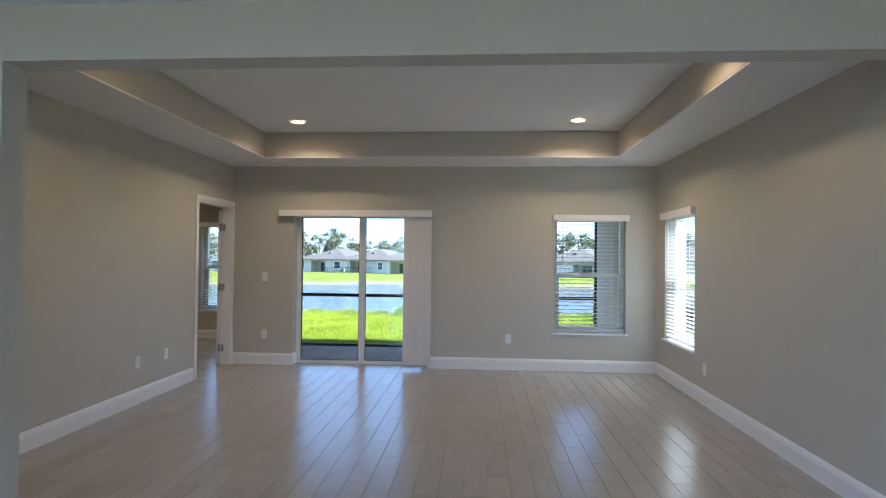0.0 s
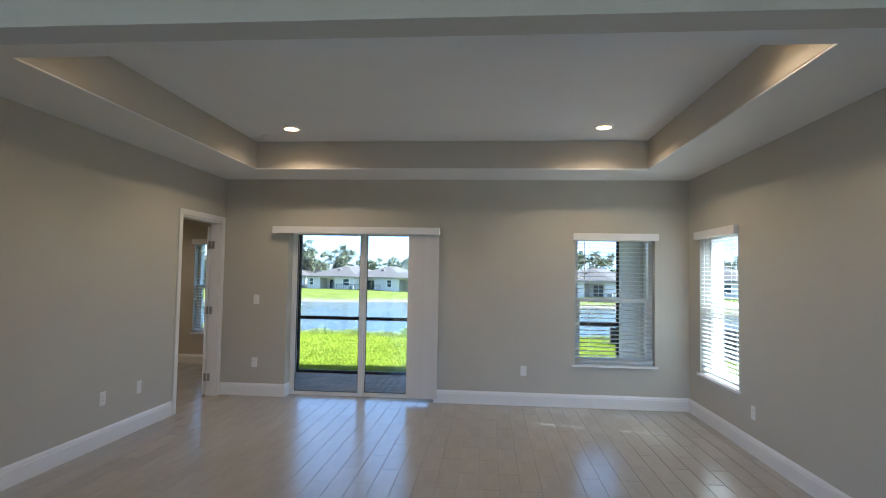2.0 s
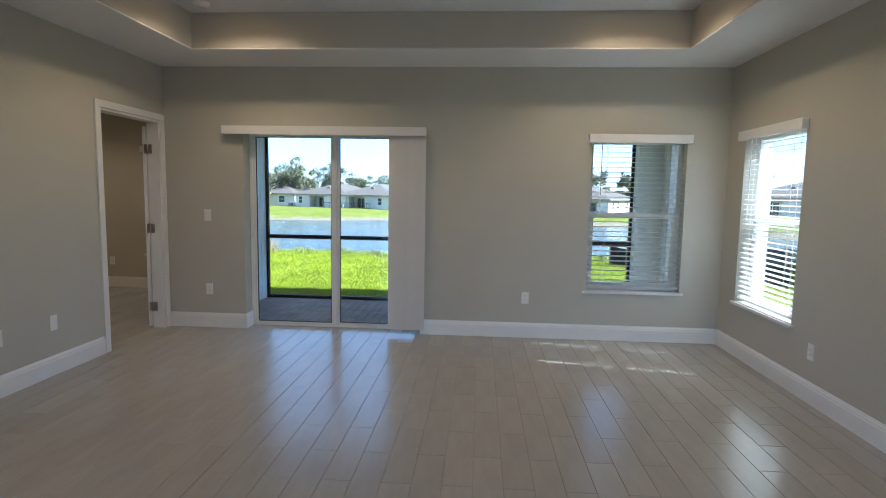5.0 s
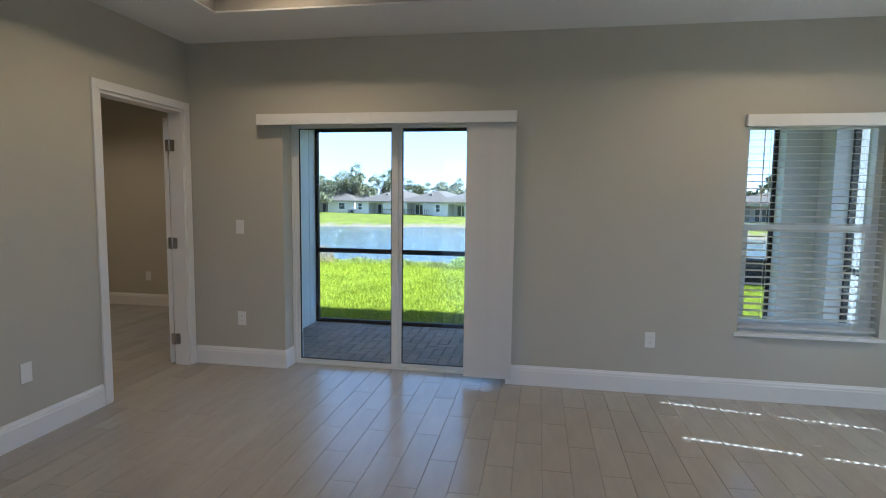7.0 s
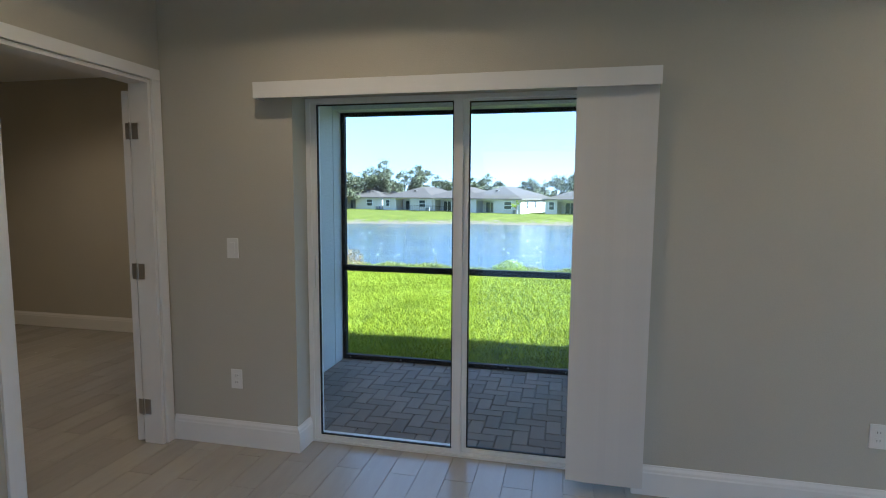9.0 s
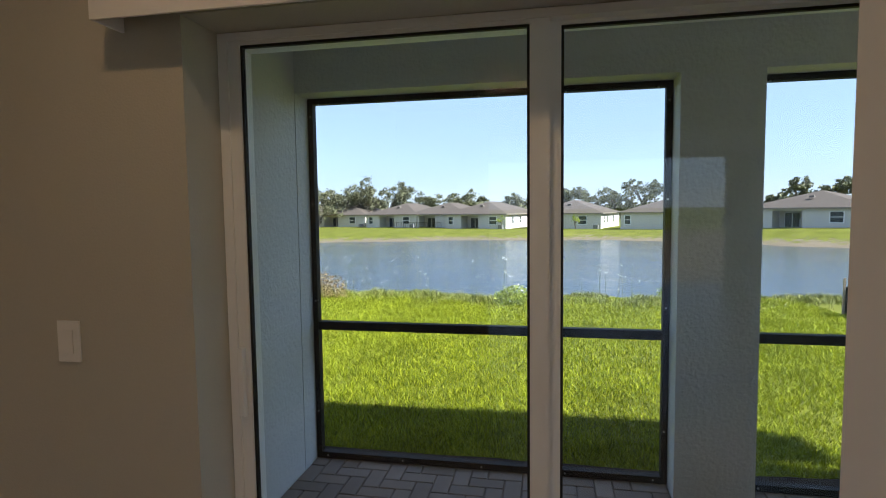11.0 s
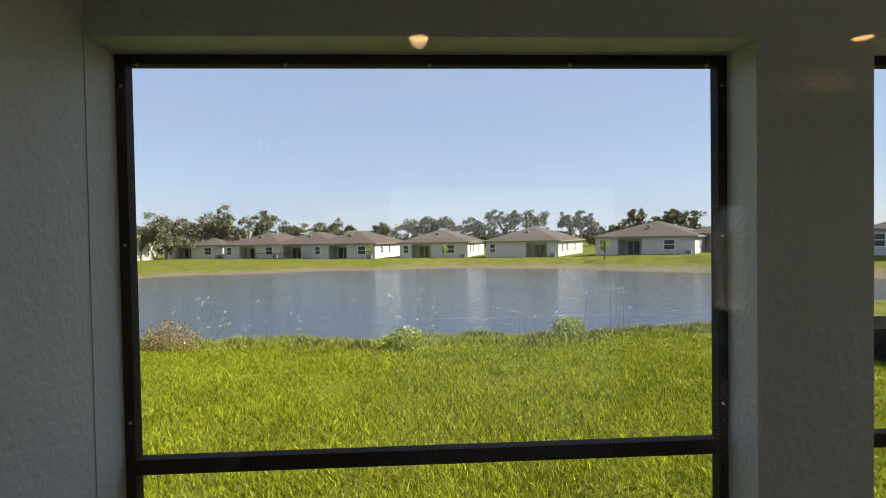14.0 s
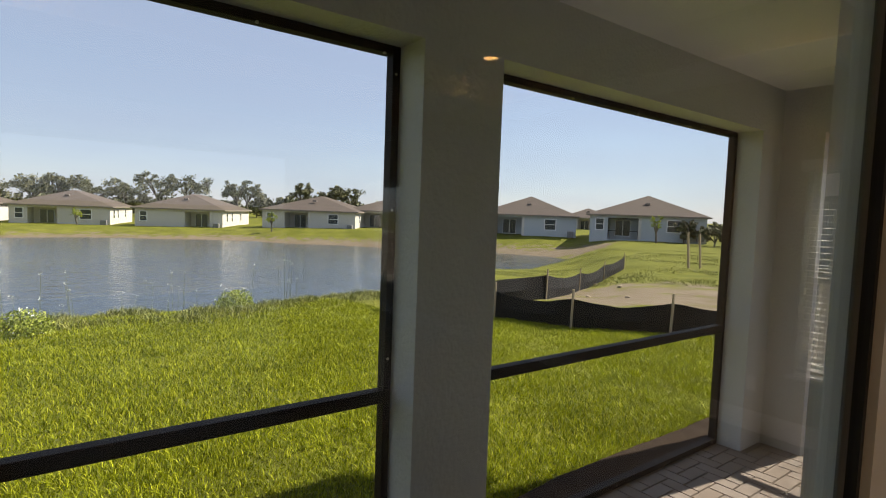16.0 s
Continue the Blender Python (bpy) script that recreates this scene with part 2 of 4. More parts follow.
def cylinder(r0, r1, p0, p1, seg=16):
    bm = bmesh.new()
    p0, p1 = Vector(p0), Vector(p1)
    q = (p1 - p0).to_track_quat("Z", "Y").to_matrix().to_4x4()
    bmesh.ops.create_cone(bm, cap_ends=True, segments=seg, radius1=r0, radius2=r1, depth=(p1 - p0).length, matrix=Matrix.Translation((p0 + p1) / 2) @ q)
    return bm


def mesh_of(name, bm, material, smooth=False):
    me = bpy.data.meshes.new(name)
    bm.to_mesh(me)
    bm.free()
    for m in (material if isinstance(material, (list, tuple)) else [material]):
        me.materials.append(m)
    if smooth:
        for p in me.polygons:
            p.use_smooth = True
    return me


def part(name, bm, material, parent=None, label="", smooth=False):
    ob = new(name, mesh_of(name, bm, material, smooth))
    ob.parent = parent
    return tagged(ob, label)


def empty(name, x, y, z, rz=0):
    ob = new(name)
    ob.matrix_basis = pose(x, y, z, 0, 0, rz)
    return ob


def structure(name, bm, material, label, category):
    return tagged(part(name, bm, material), label, category, kind="structure")


def sheet(name, verts, faces, material):
    me = bpy.data.meshes.new(name)
    me.from_pydata(verts, [], faces)
    me.materials.append(material)
    return new(name, me)


def wall_boxes(axis, a0, a1, c0, c1, z0, z1, holes):
    """Boxes of a wall that runs along axis from a0 to a1, c0 to c1 thick, with holes (a0, a1, z0, z1)."""
    out, cut = [], sorted(holes)
    pos = a0
    for h0, h1, k0, k1 in cut:
        out.append((pos, h0, z0, z1))
        if k0 > z0 + 1e-4:
            out.append((h0, h1, z0, k0))
        if k1 < z1 - 1e-4:
            out.append((h0, h1, k1, z1))
        pos = h1
    out.append((pos, a1, z0, z1))
    if axis == "x":
        return [(p, q, c0, c1, r, s) for p, q, r, s in out]
    return [(c0, c1, p, q, r, s) for p, q, r, s in out]


# ---- the room ----
RX = 5.53          # east wall
SOF = 2.63         # soffit
TRAY = 2.935       # tray ceiling
SOUTH = -10.0
SL = (0.815, 2.62)     # sliding door opening
WN = (4.25, 5.15, 0.49, 1.97)   # north window
WE = (-1.23, -0.32, 0.49, 1.97)  # east window
WE2 = (-7.42, -6.50, 0.49, 1.97)
DW = (-0.937, -0.080, 2.088)    # bedroom door opening in the west wall

structure("wall_north", boxes(*wall_boxes("x", 0.27, RX + 0.25, 0.0, 0.28, -0.12, 3.1, [(SL[0], SL[1], -0.12, 2.0), WN])), M_WALL,
          "greige painted wall with sliding door and window", "wall")
structure("wall_east", boxes(*wall_boxes("y", SOUTH - 0.2, 0.0, RX, RX + 0.25, -0.12, 3.1, [WE2, WE])), M_WALL, "greige painted wall with blinded windows", "wall")
# the southern hole is added, out of view, to let sky light in
structure("wall_west", boxes(*wall_boxes("y", SOUTH - 0.2, 0.0, -0.12, 0.0, -0.12, 3.1, [(-9.4, -5.6, 0.0, 2.5), (DW[0], DW[1], -0.12, DW[2])])), M_WALL, "greige painted wall with a bedroom doorway and an added daylight opening", "wall")
structure("wall_bedroom_east", boxes((-0.12, 0.27, 0.0, 1.955, -0.12, 3.1)), M_WALL, "greige painted bedroom side wall", "wall")
# wide hole added in this unseen wall; its size sets the room's brightness
structure("wall_south", boxes(*wall_boxes("x", -0.12, RX + 0.25, SOUTH - 0.2, SOUTH, -0.12, 3.1, [(0.3, 5.2, 0.0, 2.5)])), M_WALL, "greige painted wall with a wide opening added for daylight", "wall")
structure("wall_pier", boxes((0.0, 1.05, -4.70, -4.56, 0.0, 2.34)), M_WALL, "greige painted wall end under a beam", "wall")
structure("beam", boxes((0.0, RX, -4.70, -4.56, 2.34, 3.1)), M_WALL, "greige painted dropped beam", "beam")
structure("wall_bedroom_north", boxes(*wall_boxes("x", -4.2, -0.12, 2.05, 2.35, -0.12, 3.1, [(-1.52, -0.62, 0.49, 1.97)])), M_WALL, "greige painted bedroom wall with a window", "wall")
structure("wall_bedroom_west", boxes(*wall_boxes("y", -3.2, 2.35, -4.32, -4.2, -0.12, 3.1, [])), M_WALL, "greige painted bedroom wall", "wall")
structure("wall_bedroom_south", boxes((-4.2, -0.12, -3.2, -3.08, -0.12, 3.1)), M_WALL, "greige painted bedroom wall", "wall")
structure("ceiling_bedroom", boxes((-4.2, -0.12, -3.08, 2.05, 2.63, 2.75)), M_CEIL, "flat white bedroom ceiling", "ceiling")
TX0, TX1, TY0, TY1 = 0.663, 4.89, -3.75, -0.65
structure("ceiling", boxes((0, TX0, -4.56, 0, SOF, TRAY), (TX1, RX, -4.56, 0, SOF, TRAY), (TX0, TX1, TY1, 0, SOF, TRAY), (TX0, TX1, -4.56, TY0, SOF, TRAY)), M_CEIL,
          "white ceiling soffit round a raised tray", "ceiling")
structure("ceiling_tray", boxes((0, RX, -4.56, 0, TRAY + 0.003, 3.1)), M_CEIL, "white raised tray ceiling", "ceiling")
structure("ceiling_south", boxes((0, RX, SOUTH, -4.70, 2.60, 3.1)), M_CEIL, "white flat ceiling before the beam", "ceiling")
structure("tray_side", boxes((TX0, TX0 + 0.004, TY0, TY1, SOF + 0.012, TRAY), (TX1 - 0.004, TX1, TY0, TY1, SOF + 0.012, TRAY), (TX0 + 0.004, TX1 - 0.004, TY1 - 0.004, TY1, SOF + 0.012, TRAY),
                             (TX0 + 0.004, TX1 - 0.004, TY0, TY0 + 0.004, SOF + 0.012, TRAY)), M_WALL, "greige painted sides of the tray", "trim")
structure("roof_slab", boxes((-4.6, RX + 0.7, SOUTH - 0.6, 2.5, 3.1, 3.3)), M_FASCIA, "roof over the house", "roof")


def baseboard_run(name, axis, a0, a1, c, side):
    """A tall baseboard with a moulded cap; side is the way it stands out from the wall at c."""
    prof = [(0.0, 0.0), (0.016, 0.0), (0.016, 0.112), (0.013, 0.118), (0.012, 0.130), (0.006, 0.142), (0.004, 0.15), (0.0, 0.15)]
    bm = bmesh.new()
    rings = []
    for a in (a0, a1):
        ring = []
        for d, z in prof:
            w = c + side * d
            ring.append(bm.verts.new((a, w, z) if axis == "x" else (w, a, z)))
        rings.append(ring)
    n = len(prof)
    for i in range(n):
        bm.faces.new((rings[0][i], rings[0][(i + 1) % n], rings[1][(i + 1) % n], rings[1][i]))
    bm.faces.new(rings[0])
    bm.faces.new(rings[1][::-1])
    bmesh.ops.recalc_face_normals(bm, faces=bm.faces)
    return structure(name, bm, M_TRIM, "tall white baseboard with moulded cap", "baseboard")


baseboard_run("baseboard", "x", 0.016, SL[0], 0.0, -1)
baseboard_run("baseboard", "y", -0.016, 0.15, SL[0], 1)
baseboard_run("baseboard", "x", SL[1], RX - 0.016, 0.0, -1)
baseboard_run("baseboard", "y", SOUTH, 0.0, RX, -1)
baseboard_run("baseboard", "y", -4.56, DW[0] - 0.07, 0.0, 1)
baseboard_run("baseboard", "y", SOUTH, -4.70, 0.0, 1)
baseboard_run("baseboard", "x", -4.2, -0.12, 2.05, -1)

# door casing and jamb of the bedroom door
cas = boxes((0.0, 0.018, DW[0] - 0.065, DW[0] - 0.004, 0.0, DW[2] + 0.004), (0.0, 0.018, DW[1] + 0.004, DW[1] + 0.065, 0.0, DW[2] + 0.004),
            (0.0, 0.018, DW[0] - 0.065, DW[1] + 0.065, DW[2] + 0.004, DW[2] + 0.065), bevel=0.004)
structure("trim_door_casing", cas, M_TRIM, "white moulded door casing", "trim")
structure("trim_door_jamb", boxes((-0.122, 0.002, DW[0] - 0.002, DW[0] + 0.018, 0, DW[2]), (-0.122, 0.002, DW[1] - 0.018, DW[1] + 0.002, 0, DW[2]),
                                  (-0.122, 0.002, DW[0] + 0.018, DW[1] - 0.018, DW[2] - 0.018, DW[2] + 0.002),
                                  (-0.075, -0.062, DW[0] + 0.018, DW[0] + 0.03, 0, DW[2] - 0.03)), M_TRIM, "white door jamb with stop", "trim")
door = tagged(empty("door_1", -0.128, DW[1] - 0.018, 0.0, 22), "white bedroom door standing wide open on three hinges", "door", kind="structure")
bm = boxes((-0.036, 0.0, 0.006, 0.765, 0.012, 2.03), bevel=0.002)
part("leaf", bm, M_DOOR, door)
for z0, z1 in ((0.25, 0.95), (1.15, 1.85)):
    bm = boxes((-0.0005, 0.004, 0.13, 0.15, z0, z1), (-0.0005, 0.004, 0.62, 0.64, z0, z1), (-0.0005, 0.004, 0.15, 0.62, z0, z0 + 0.02), (-0.0005, 0.004, 0.15, 0.62, z1 - 0.02, z1))
    part("panel_moulding", bm, M_DOOR, door)
for z in (0.22, 1.02, 1.81):
    hb = boxes((-0.108, -0.07, DW[1] - 0.0215, DW[1] - 0.0185, z - 0.045, z + 0.045))
    q = cylinder(0.006, 0.006, (-0.118, DW[1] - 0.026, z - 0.047), (-0.118, DW[1] - 0.026, z + 0.047), 10)
    tmp = bpy.data.meshes.new("t")
    q.to_mesh(tmp)
    q.free()
    hb.from_mesh(tmp)
    add_box(hb, -0.150, -0.122, DW[1] - 0.0225, DW[1] - 0.0195, z - 0.045, z + 0.045)
    tagged(part("door_hinge", hb, M_STEEL), "satin nickel butt hinge on the door jamb", "hinge", "hinges of the bedroom door")

# ---- wall plates ----


def wall_plate(x, y, z, rz, kind):
    """A plate that faces local -y."""
    th = empty("wall_outlet" if kind == "outlet" else ("light_switch" if kind == "switch" else "wall_plate"), x, y, z, rz)
    bm = boxes((-0.035, 0.035, -0.006, 0.0, -0.057, 0.057), bevel=0.002)
    part("plate", bm, M_PLATE, th)
    if kind == "outlet":
        for s in (-0.019, 0.019):
            part("socket_face", boxes((-0.017, 0.017, -0.008, -0.006, s - 0.014, s + 0.014)), M_PLATE, th)
            for k in (-0.006, 0.006):
                part("slot", boxes((k - 0.001, k + 0.001, -0.0085, -0.008, s - 0.004, s + 0.006)), M_DARK, th)
    elif kind == "switch":
        part("rocker", boxes((-0.016, 0.016, -0.010, -0.006, -0.033, 0.033), bevel=0.0015), M_PLATE, th)
    lab = {"outlet": "white duplex outlet on the greige wall", "switch": "white rocker light switch on the greige wall", "blank": "white blank plate on the greige wall"}[kind]
    return tagged(th, lab, "wall plate", "wall plates")


wall_plate(0.435, -0.001, 1.16, 0, "switch")
wall_plate(0.435, -0.001, 0.40, 0, "outlet")
wall_plate(3.665, -0.001, 0.40, 0, "outlet")
wall_plate(0.001, -2.03, 0.40, 90, "outlet")
wall_plate(0.001, -1.55, 0.40, 90, "blank")
wall_plate(RX - 0.001, -1.50, 0.36, -90, "outlet")
wall_plate(-2.05, 2.049, 0.38, 0, "outlet")

# ---- recessed lamps and smoke detector ----


def recessed_lamp(x, y, z):
    th = empty("recessed_lamp", x, y, z)
    bm = bmesh.new()
    seg = 28
    prof = [(0.092, 0.0), (0.090, -0.006), (0.070, -0.007), (0.066, -0.003), (0.066, 0.0)]
    rings = [[bm.verts.new((r * math.cos(2 * math.pi * i / seg), r * math.sin(2 * math.pi * i / seg), h)) for i in range(seg)] for r, h in prof]
    for a, b in zip(rings, rings[1:]):
        for i in range(seg):
            bm.faces.new((a[i], a[(i + 1) % seg], b[(i + 1) % seg], b[i]))
    part("trim_ring", bm, M_TRIM, th, smooth=True)
    part("diffuser", cylinder(0.066, 0.066, (0, 0, -0.003), (0, 0, 0.0), seg), M_LAMP, th, "glowing warm diffuser")
    return tagged(th, "round white recessed ceiling lamp, lit warm", "ceiling light", "recessed lamps")


for cx, cy in CANS:
    recessed_lamp(cx, cy, TRAY + 0.002)
# fixtures for the two added, unseen bedroom lamps
for cx, cy in ADDED_BED_CANS:
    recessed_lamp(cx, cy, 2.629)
det = tagged(empty("smoke_detector", 0.88, -0.88, TRAY + 0.003), "round white smoke detector on the tray ceiling", "detector")
part("base", cylinder(0.065, 0.065, (0, 0, -0.012), (0, 0, 0), 24), M_PLATE, det)
part("cover", cylinder(0.045, 0.06, (0, 0, -0.038), (0, 0, -0.012), 24), M_PLATE, det)

# ---- windows ----


def hung_window(name, x, y, w, z0, z1, rz, depth, label):
    """A single-hung vinyl window in a wall; local x along the wall, local +y outwards."""
    th = tagged(empty(name, x, y, 0, rz), label, "window", kind="structure")
    d0, d1 = depth, depth + 0.07
    zm = (z0 + z1) / 2
    f = 0.045
    part("window_frame", boxes((-w / 2, -w / 2 + f, d0, d1, z0, z1), (w / 2 - f, w / 2, d0, d1, z0, z1), (-w / 2 + f, w / 2 - f, d0, d1, z1 - f, z1), (-w / 2 + f, w / 2 - f, d0, d1, z0, z0 + f)), M_VINYL, th)
    part("meeting_rail", boxes((-w / 2 + f, w / 2 - f, d0 + 0.004, d1 - 0.004, zm - 0.025, zm + 0.025), bevel=0.003), M_VINYL, th)
    s = 0.028
    part("lower_sash", boxes((-w / 2 + f, -w / 2 + f + s, d0 + 0.008, d0 + 0.035, z0 + f, zm - 0.025), (w / 2 - f - s, w / 2 - f, d0 + 0.008, d0 + 0.035, z0 + f, zm - 0.025),
                             (-w / 2 + f + s, w / 2 - f - s, d0 + 0.008, d0 + 0.035, z0 + f, z0 + f + s)), M_VINYL, th)
    for a, b, yy in ((z0 + f + s, zm - 0.025, d0 + 0.02), (zm + 0.025, z1 - f, d0 + 0.05)):
        p = part("pane", boxes((-w / 2 + f, w / 2 - f, yy, yy + 0.004, a, b)), M_GLASS, th)
        p.visible_shadow = False
    part("window_sill", boxes((-w / 2 - 0.03, w / 2 + 0.03, -0.028, 0.0, z0 - 0.022, z0 - 0.001), (-w / 2 + 0.002, w / 2 - 0.002, 0.0, d0, z0 - 0.022 + 0.023, z0 + 0.004)), M_TRIM, th)
    return th


def slat_blind(x, y, w, z0, z1, rz, tilt, bottom, pitch=0.043):
    """A horizontal blind in a window reveal: valance, slats, bottom rail, ladder cords and a wand."""
    th = tagged(empty("window_blind", x, y, 0, rz), "white horizontal slat blind lowered with slats open", "blind", "window blinds")
    part("valance", boxes((-w / 2 - 0.035, w / 2 + 0.035, -0.055, -0.008, z1 - 0.045, z1 + 0.035), bevel=0.004), M_TRIM, th)
    n = int((z1 - 0.06 - bottom) / pitch)
    bm = bmesh.new()
    us = (-0.024, -0.018, -0.012, 0.012, 0.018, 0.024)
    ks = (w / 2 - 0.16, 0.010)
    xs = (-w / 2 + 0.008, -ks[0] - ks[1], -ks[0] + ks[1], ks[0] - ks[1], ks[0] + ks[1], w / 2 - 0.008)
    grid = [[bm.verts.new((xx, u * math.cos(tilt), u * math.sin(tilt) + 0.0025 * (1 - (u / 0.024) ** 2))) for u in us] for xx in xs]
    for a in range(5):
        for b in range(5):
            if not (a in (1, 3) and b == 2):
                bm.faces.new((grid[a][b], grid[a + 1][b], grid[a + 1][b + 1], grid[a][b + 1]))
    bmesh.ops.solidify(bm, geom=list(bm.faces), thickness=0.0024)
    me = mesh_of("slat", bm, M_SLAT)
    for i in range(n):
        s = new("slat", me)
        s.parent = th
        s.location = (0, 0.035, bottom + 0.03 + i * pitch)
    part("bottom_rail", boxes((-w / 2 + 0.008, w / 2 - 0.008, 0.012, 0.058, bottom, bottom + 0.018), bevel=0.003), M_SLAT, th)
    for k in (-w / 2 + 0.16, w / 2 - 0.16):
        part("ladder_cord", boxes((k - 0.001, k + 0.001, 0.010, 0.012, bottom, z1 - 0.04), (k - 0.001, k + 0.001, 0.058, 0.060, bottom, z1 - 0.04)), M_SLAT, th)
    part("tilt_wand", cylinder(0.004, 0.005, (-w / 2 + 0.10, 0.004, z1 - 0.75), (-w / 2 + 0.10, 0.004, z1 - 0.045), 8), M_VINYL, th)
    return th


hung_window("window_1", (WN[0] + WN[1]) / 2, 0.0, WN[1] - WN[0], WN[2], WN[3], 0, 0.11, "white single-hung vinyl window onto the porch")
slat_blind((WN[0] + WN[1]) / 2, 0.0, WN[1] - WN[0] - 0.01, WN[2], WN[3], 0, radians(8), WN[2] + 0.03, 0.0478)
hung_window("window_2", RX, (WE[0] + WE[1]) / 2, WE[1] - WE[0], WE[2], WE[3], -90, 0.11, "white single-hung vinyl window in the east wall")
slat_blind(RX, (WE[0] + WE[1]) / 2, WE[1] - WE[0] - 0.01, WE[2], WE[3], -90, radians(4), WE[2] + 0.03)
hung_window("window_3", RX, (WE2[0] + WE2[1]) / 2, WE2[1] - WE2[0], WE2[2], WE2[3], -90, 0.11, "white single-hung vinyl window behind the beam")
slat_blind(RX, (WE2[0] + WE2[1]) / 2, WE2[1] - WE2[0] - 0.01, WE2[2], WE2[3], -90, radians(4), WE2[2] + 0.03)
hung_window("window_4", -1.07, 2.05, 0.9, 0.49, 1.97, 0, 0.11, "white single-hung bedroom window")
slat_blind(-1.07, 2.05, 0.89, 0.49, 1.97, 0, radians(8), 0.52, 0.0478)

# ---- sliding door ----
slider = tagged(empty("door_2", 0, 0, 0), "closed white two-panel sliding glass door to the porch", "sliding door", kind="structure")
S0, S1, SZ = SL[0] + 0.002, SL[1] - 0.002, 1.998
part("door_frame", boxes((S0, S0 + 0.028, 0.15, 0.277, 0.0, SZ), (S1 - 0.028, S1, 0.15, 0.277, 0.0, SZ), (S0 + 0.028, S1 - 0.028, 0.15, 0.277, SZ - 0.022, SZ)), M_VINYL, slider)
part("door_track", boxes((S0 + 0.028, S1 - 0.028, 0.15, 0.277, -0.02, 0.012), (S0 + 0.028, S1 - 0.028, 0.166, 0.171, 0.012, 0.0138), (S0 + 0.028, S1 - 0.028, 0.194, 0.199, 0.012, 0.0138)), M_VINYL, slider)


def slide_panel(x0, x1, y0, y1, handle):
    p = part("panel_frame", boxes((x0, x0 + 0.042, y0, y1, 0.014, SZ - 0.022), (x1 - 0.05, x1, y0, y1, 0.014, SZ - 0.022), (x0 + 0.042, x1 - 0.05, y0, y1, SZ - 0.032, SZ - 0.022), (x0 + 0.042, x1 - 0.05, y0, y1, 0.014, 0.042)), M_VINYL, slider)
    ym = (y0 + y1) / 2
    g = 0.007
    a, b, c, d = x0 + 0.042, x1 - 0.05, 0.042, SZ - 0.032
    part("gasket", boxes((a, a + g, y0 + 0.006, y1 - 0.006, c, d), (b - g, b, y0 + 0.006, y1 - 0.006, c, d), (a + g, b - g, y0 + 0.006, y1 - 0.006, c, c + g), (a + g, b - g, y0 + 0.006, y1 - 0.006, d - g, d)), M_GASKET, p)
    pane = part("pane", boxes((a + g, b - g, ym - 0.003, ym + 0.003, c + g, d - g)), M_GLASS, p)
    pane.visible_shadow = False
    if handle:
        part("handle", boxes((x0 + 0.012, x0 + 0.030, y0 - 0.022, y0 - 0.004, 0.92, 1.12), (x0 + 0.014, x0 + 0.028, y0 - 0.004, y0, 0.93, 0.95), (x0 + 0.014, x0 + 0.028, y0 - 0.004, y0, 1.09, 1.11), bevel=0.003), M_VINYL, p)


slide_panel(S0 + 0.02, 1.722, 0.156, 0.181, True)
slide_panel(1.708, S1 - 0.02, 0.184, 0.209, False)

# valance and vertical blind
vb = tagged(empty("vertical_blind", 0, 0, 0), "white vertical vane blind drawn aside under a boxed valance", "blind")
part("valance", boxes((0.648, 2.667, -0.105, -0.097, 1.965, 2.047), (0.648, 0.656, -0.097, -0.002, 1.965, 2.047), (2.659, 2.667, -0.097, -0.002, 1.965, 2.047), (0.656, 2.659, -0.097, -0.002, 2.039, 2.047), bevel=0.0015), M_TRIM, vb)
part("head_rail", boxes((0.67, 2.65, -0.075, -0.035, 2.0, 2.036)), M_VINYL, vb)
bm = bmesh.new()
cols = []
for i in range(9):
    u = i / 8
    cols.append((-0.046 + 0.092 * u, 0.002 * math.sin(math.pi * u)))
lo = [bm.verts.new((a, b, 0.05)) for a, b in cols]
hi = [bm.verts.new((a, b, 1.998)) for a, b in cols]
for i in range(8):
    bm.faces.new((lo[i], lo[i + 1], hi[i + 1], hi[i]))
vane_mesh = mesh_of("vane", bm, M_VANE, True)
for i in range(15):
    v = new("vane", vane_mesh)
    v.parent = vb
    v.matrix_basis = pose(2.345 + 0.0195 * i, -0.056, 0, 0, 0, -6)
for k in (0.70, 1.50, 2.55):
    part("valance_clip", boxes((k - 0.012, k + 0.012, -0.06, -0.003, 2.047, 2.053)), M_DARK, vb)

# ---- porch ----
LY = 1.90     # plane of the screens
PF = -0.055   # paver top
structure("porch_wall_west", boxes((0.255, 0.275, 0.28, 1.955, -0.30, 2.50)), M_STUCCO, "pale stucco wall of the covered porch", "wall")
OP1, OP2 = (0.278, 2.378), (2.776, 5.19)
ZT = 2.187
structure("porch_wall_front", boxes(*wall_boxes("x", 0.275, RX + 0.25, 1.735, 1.955, -0.30, 2.50, [(OP1[0], OP1[1], -0.30, ZT), (OP2[0], OP2[1], -0.30, ZT)])), M_STUCCO,
          "pale stucco porch wall with two wide screened openings", "wall")
EO = (0.45, 1.47)
structure("porch_wall_east", boxes(*wall_boxes("y", 0.28, 1.735, RX - 0.03, RX + 0.25, -0.30, 2.50, [(EO[0], EO[1], -0.30, ZT)])), M_STUCCO, "pale stucco porch wall with a screened opening", "wall")
structure("porch_wall_house", boxes(*wall_boxes("x", 0.275, RX - 0.03, 0.28, 0.292, -0.30, 2.50, [(SL[0], SL[1], -0.30, 2.0), WN])), M_STUCCO, "pale stucco house wall on the porch", "wall")
structure("porch_ceiling", boxes((0.27, RX + 0.25, 0.28, 1.955, 2.50, 2.60)), M_CEIL, "white porch ceiling", "ceiling")
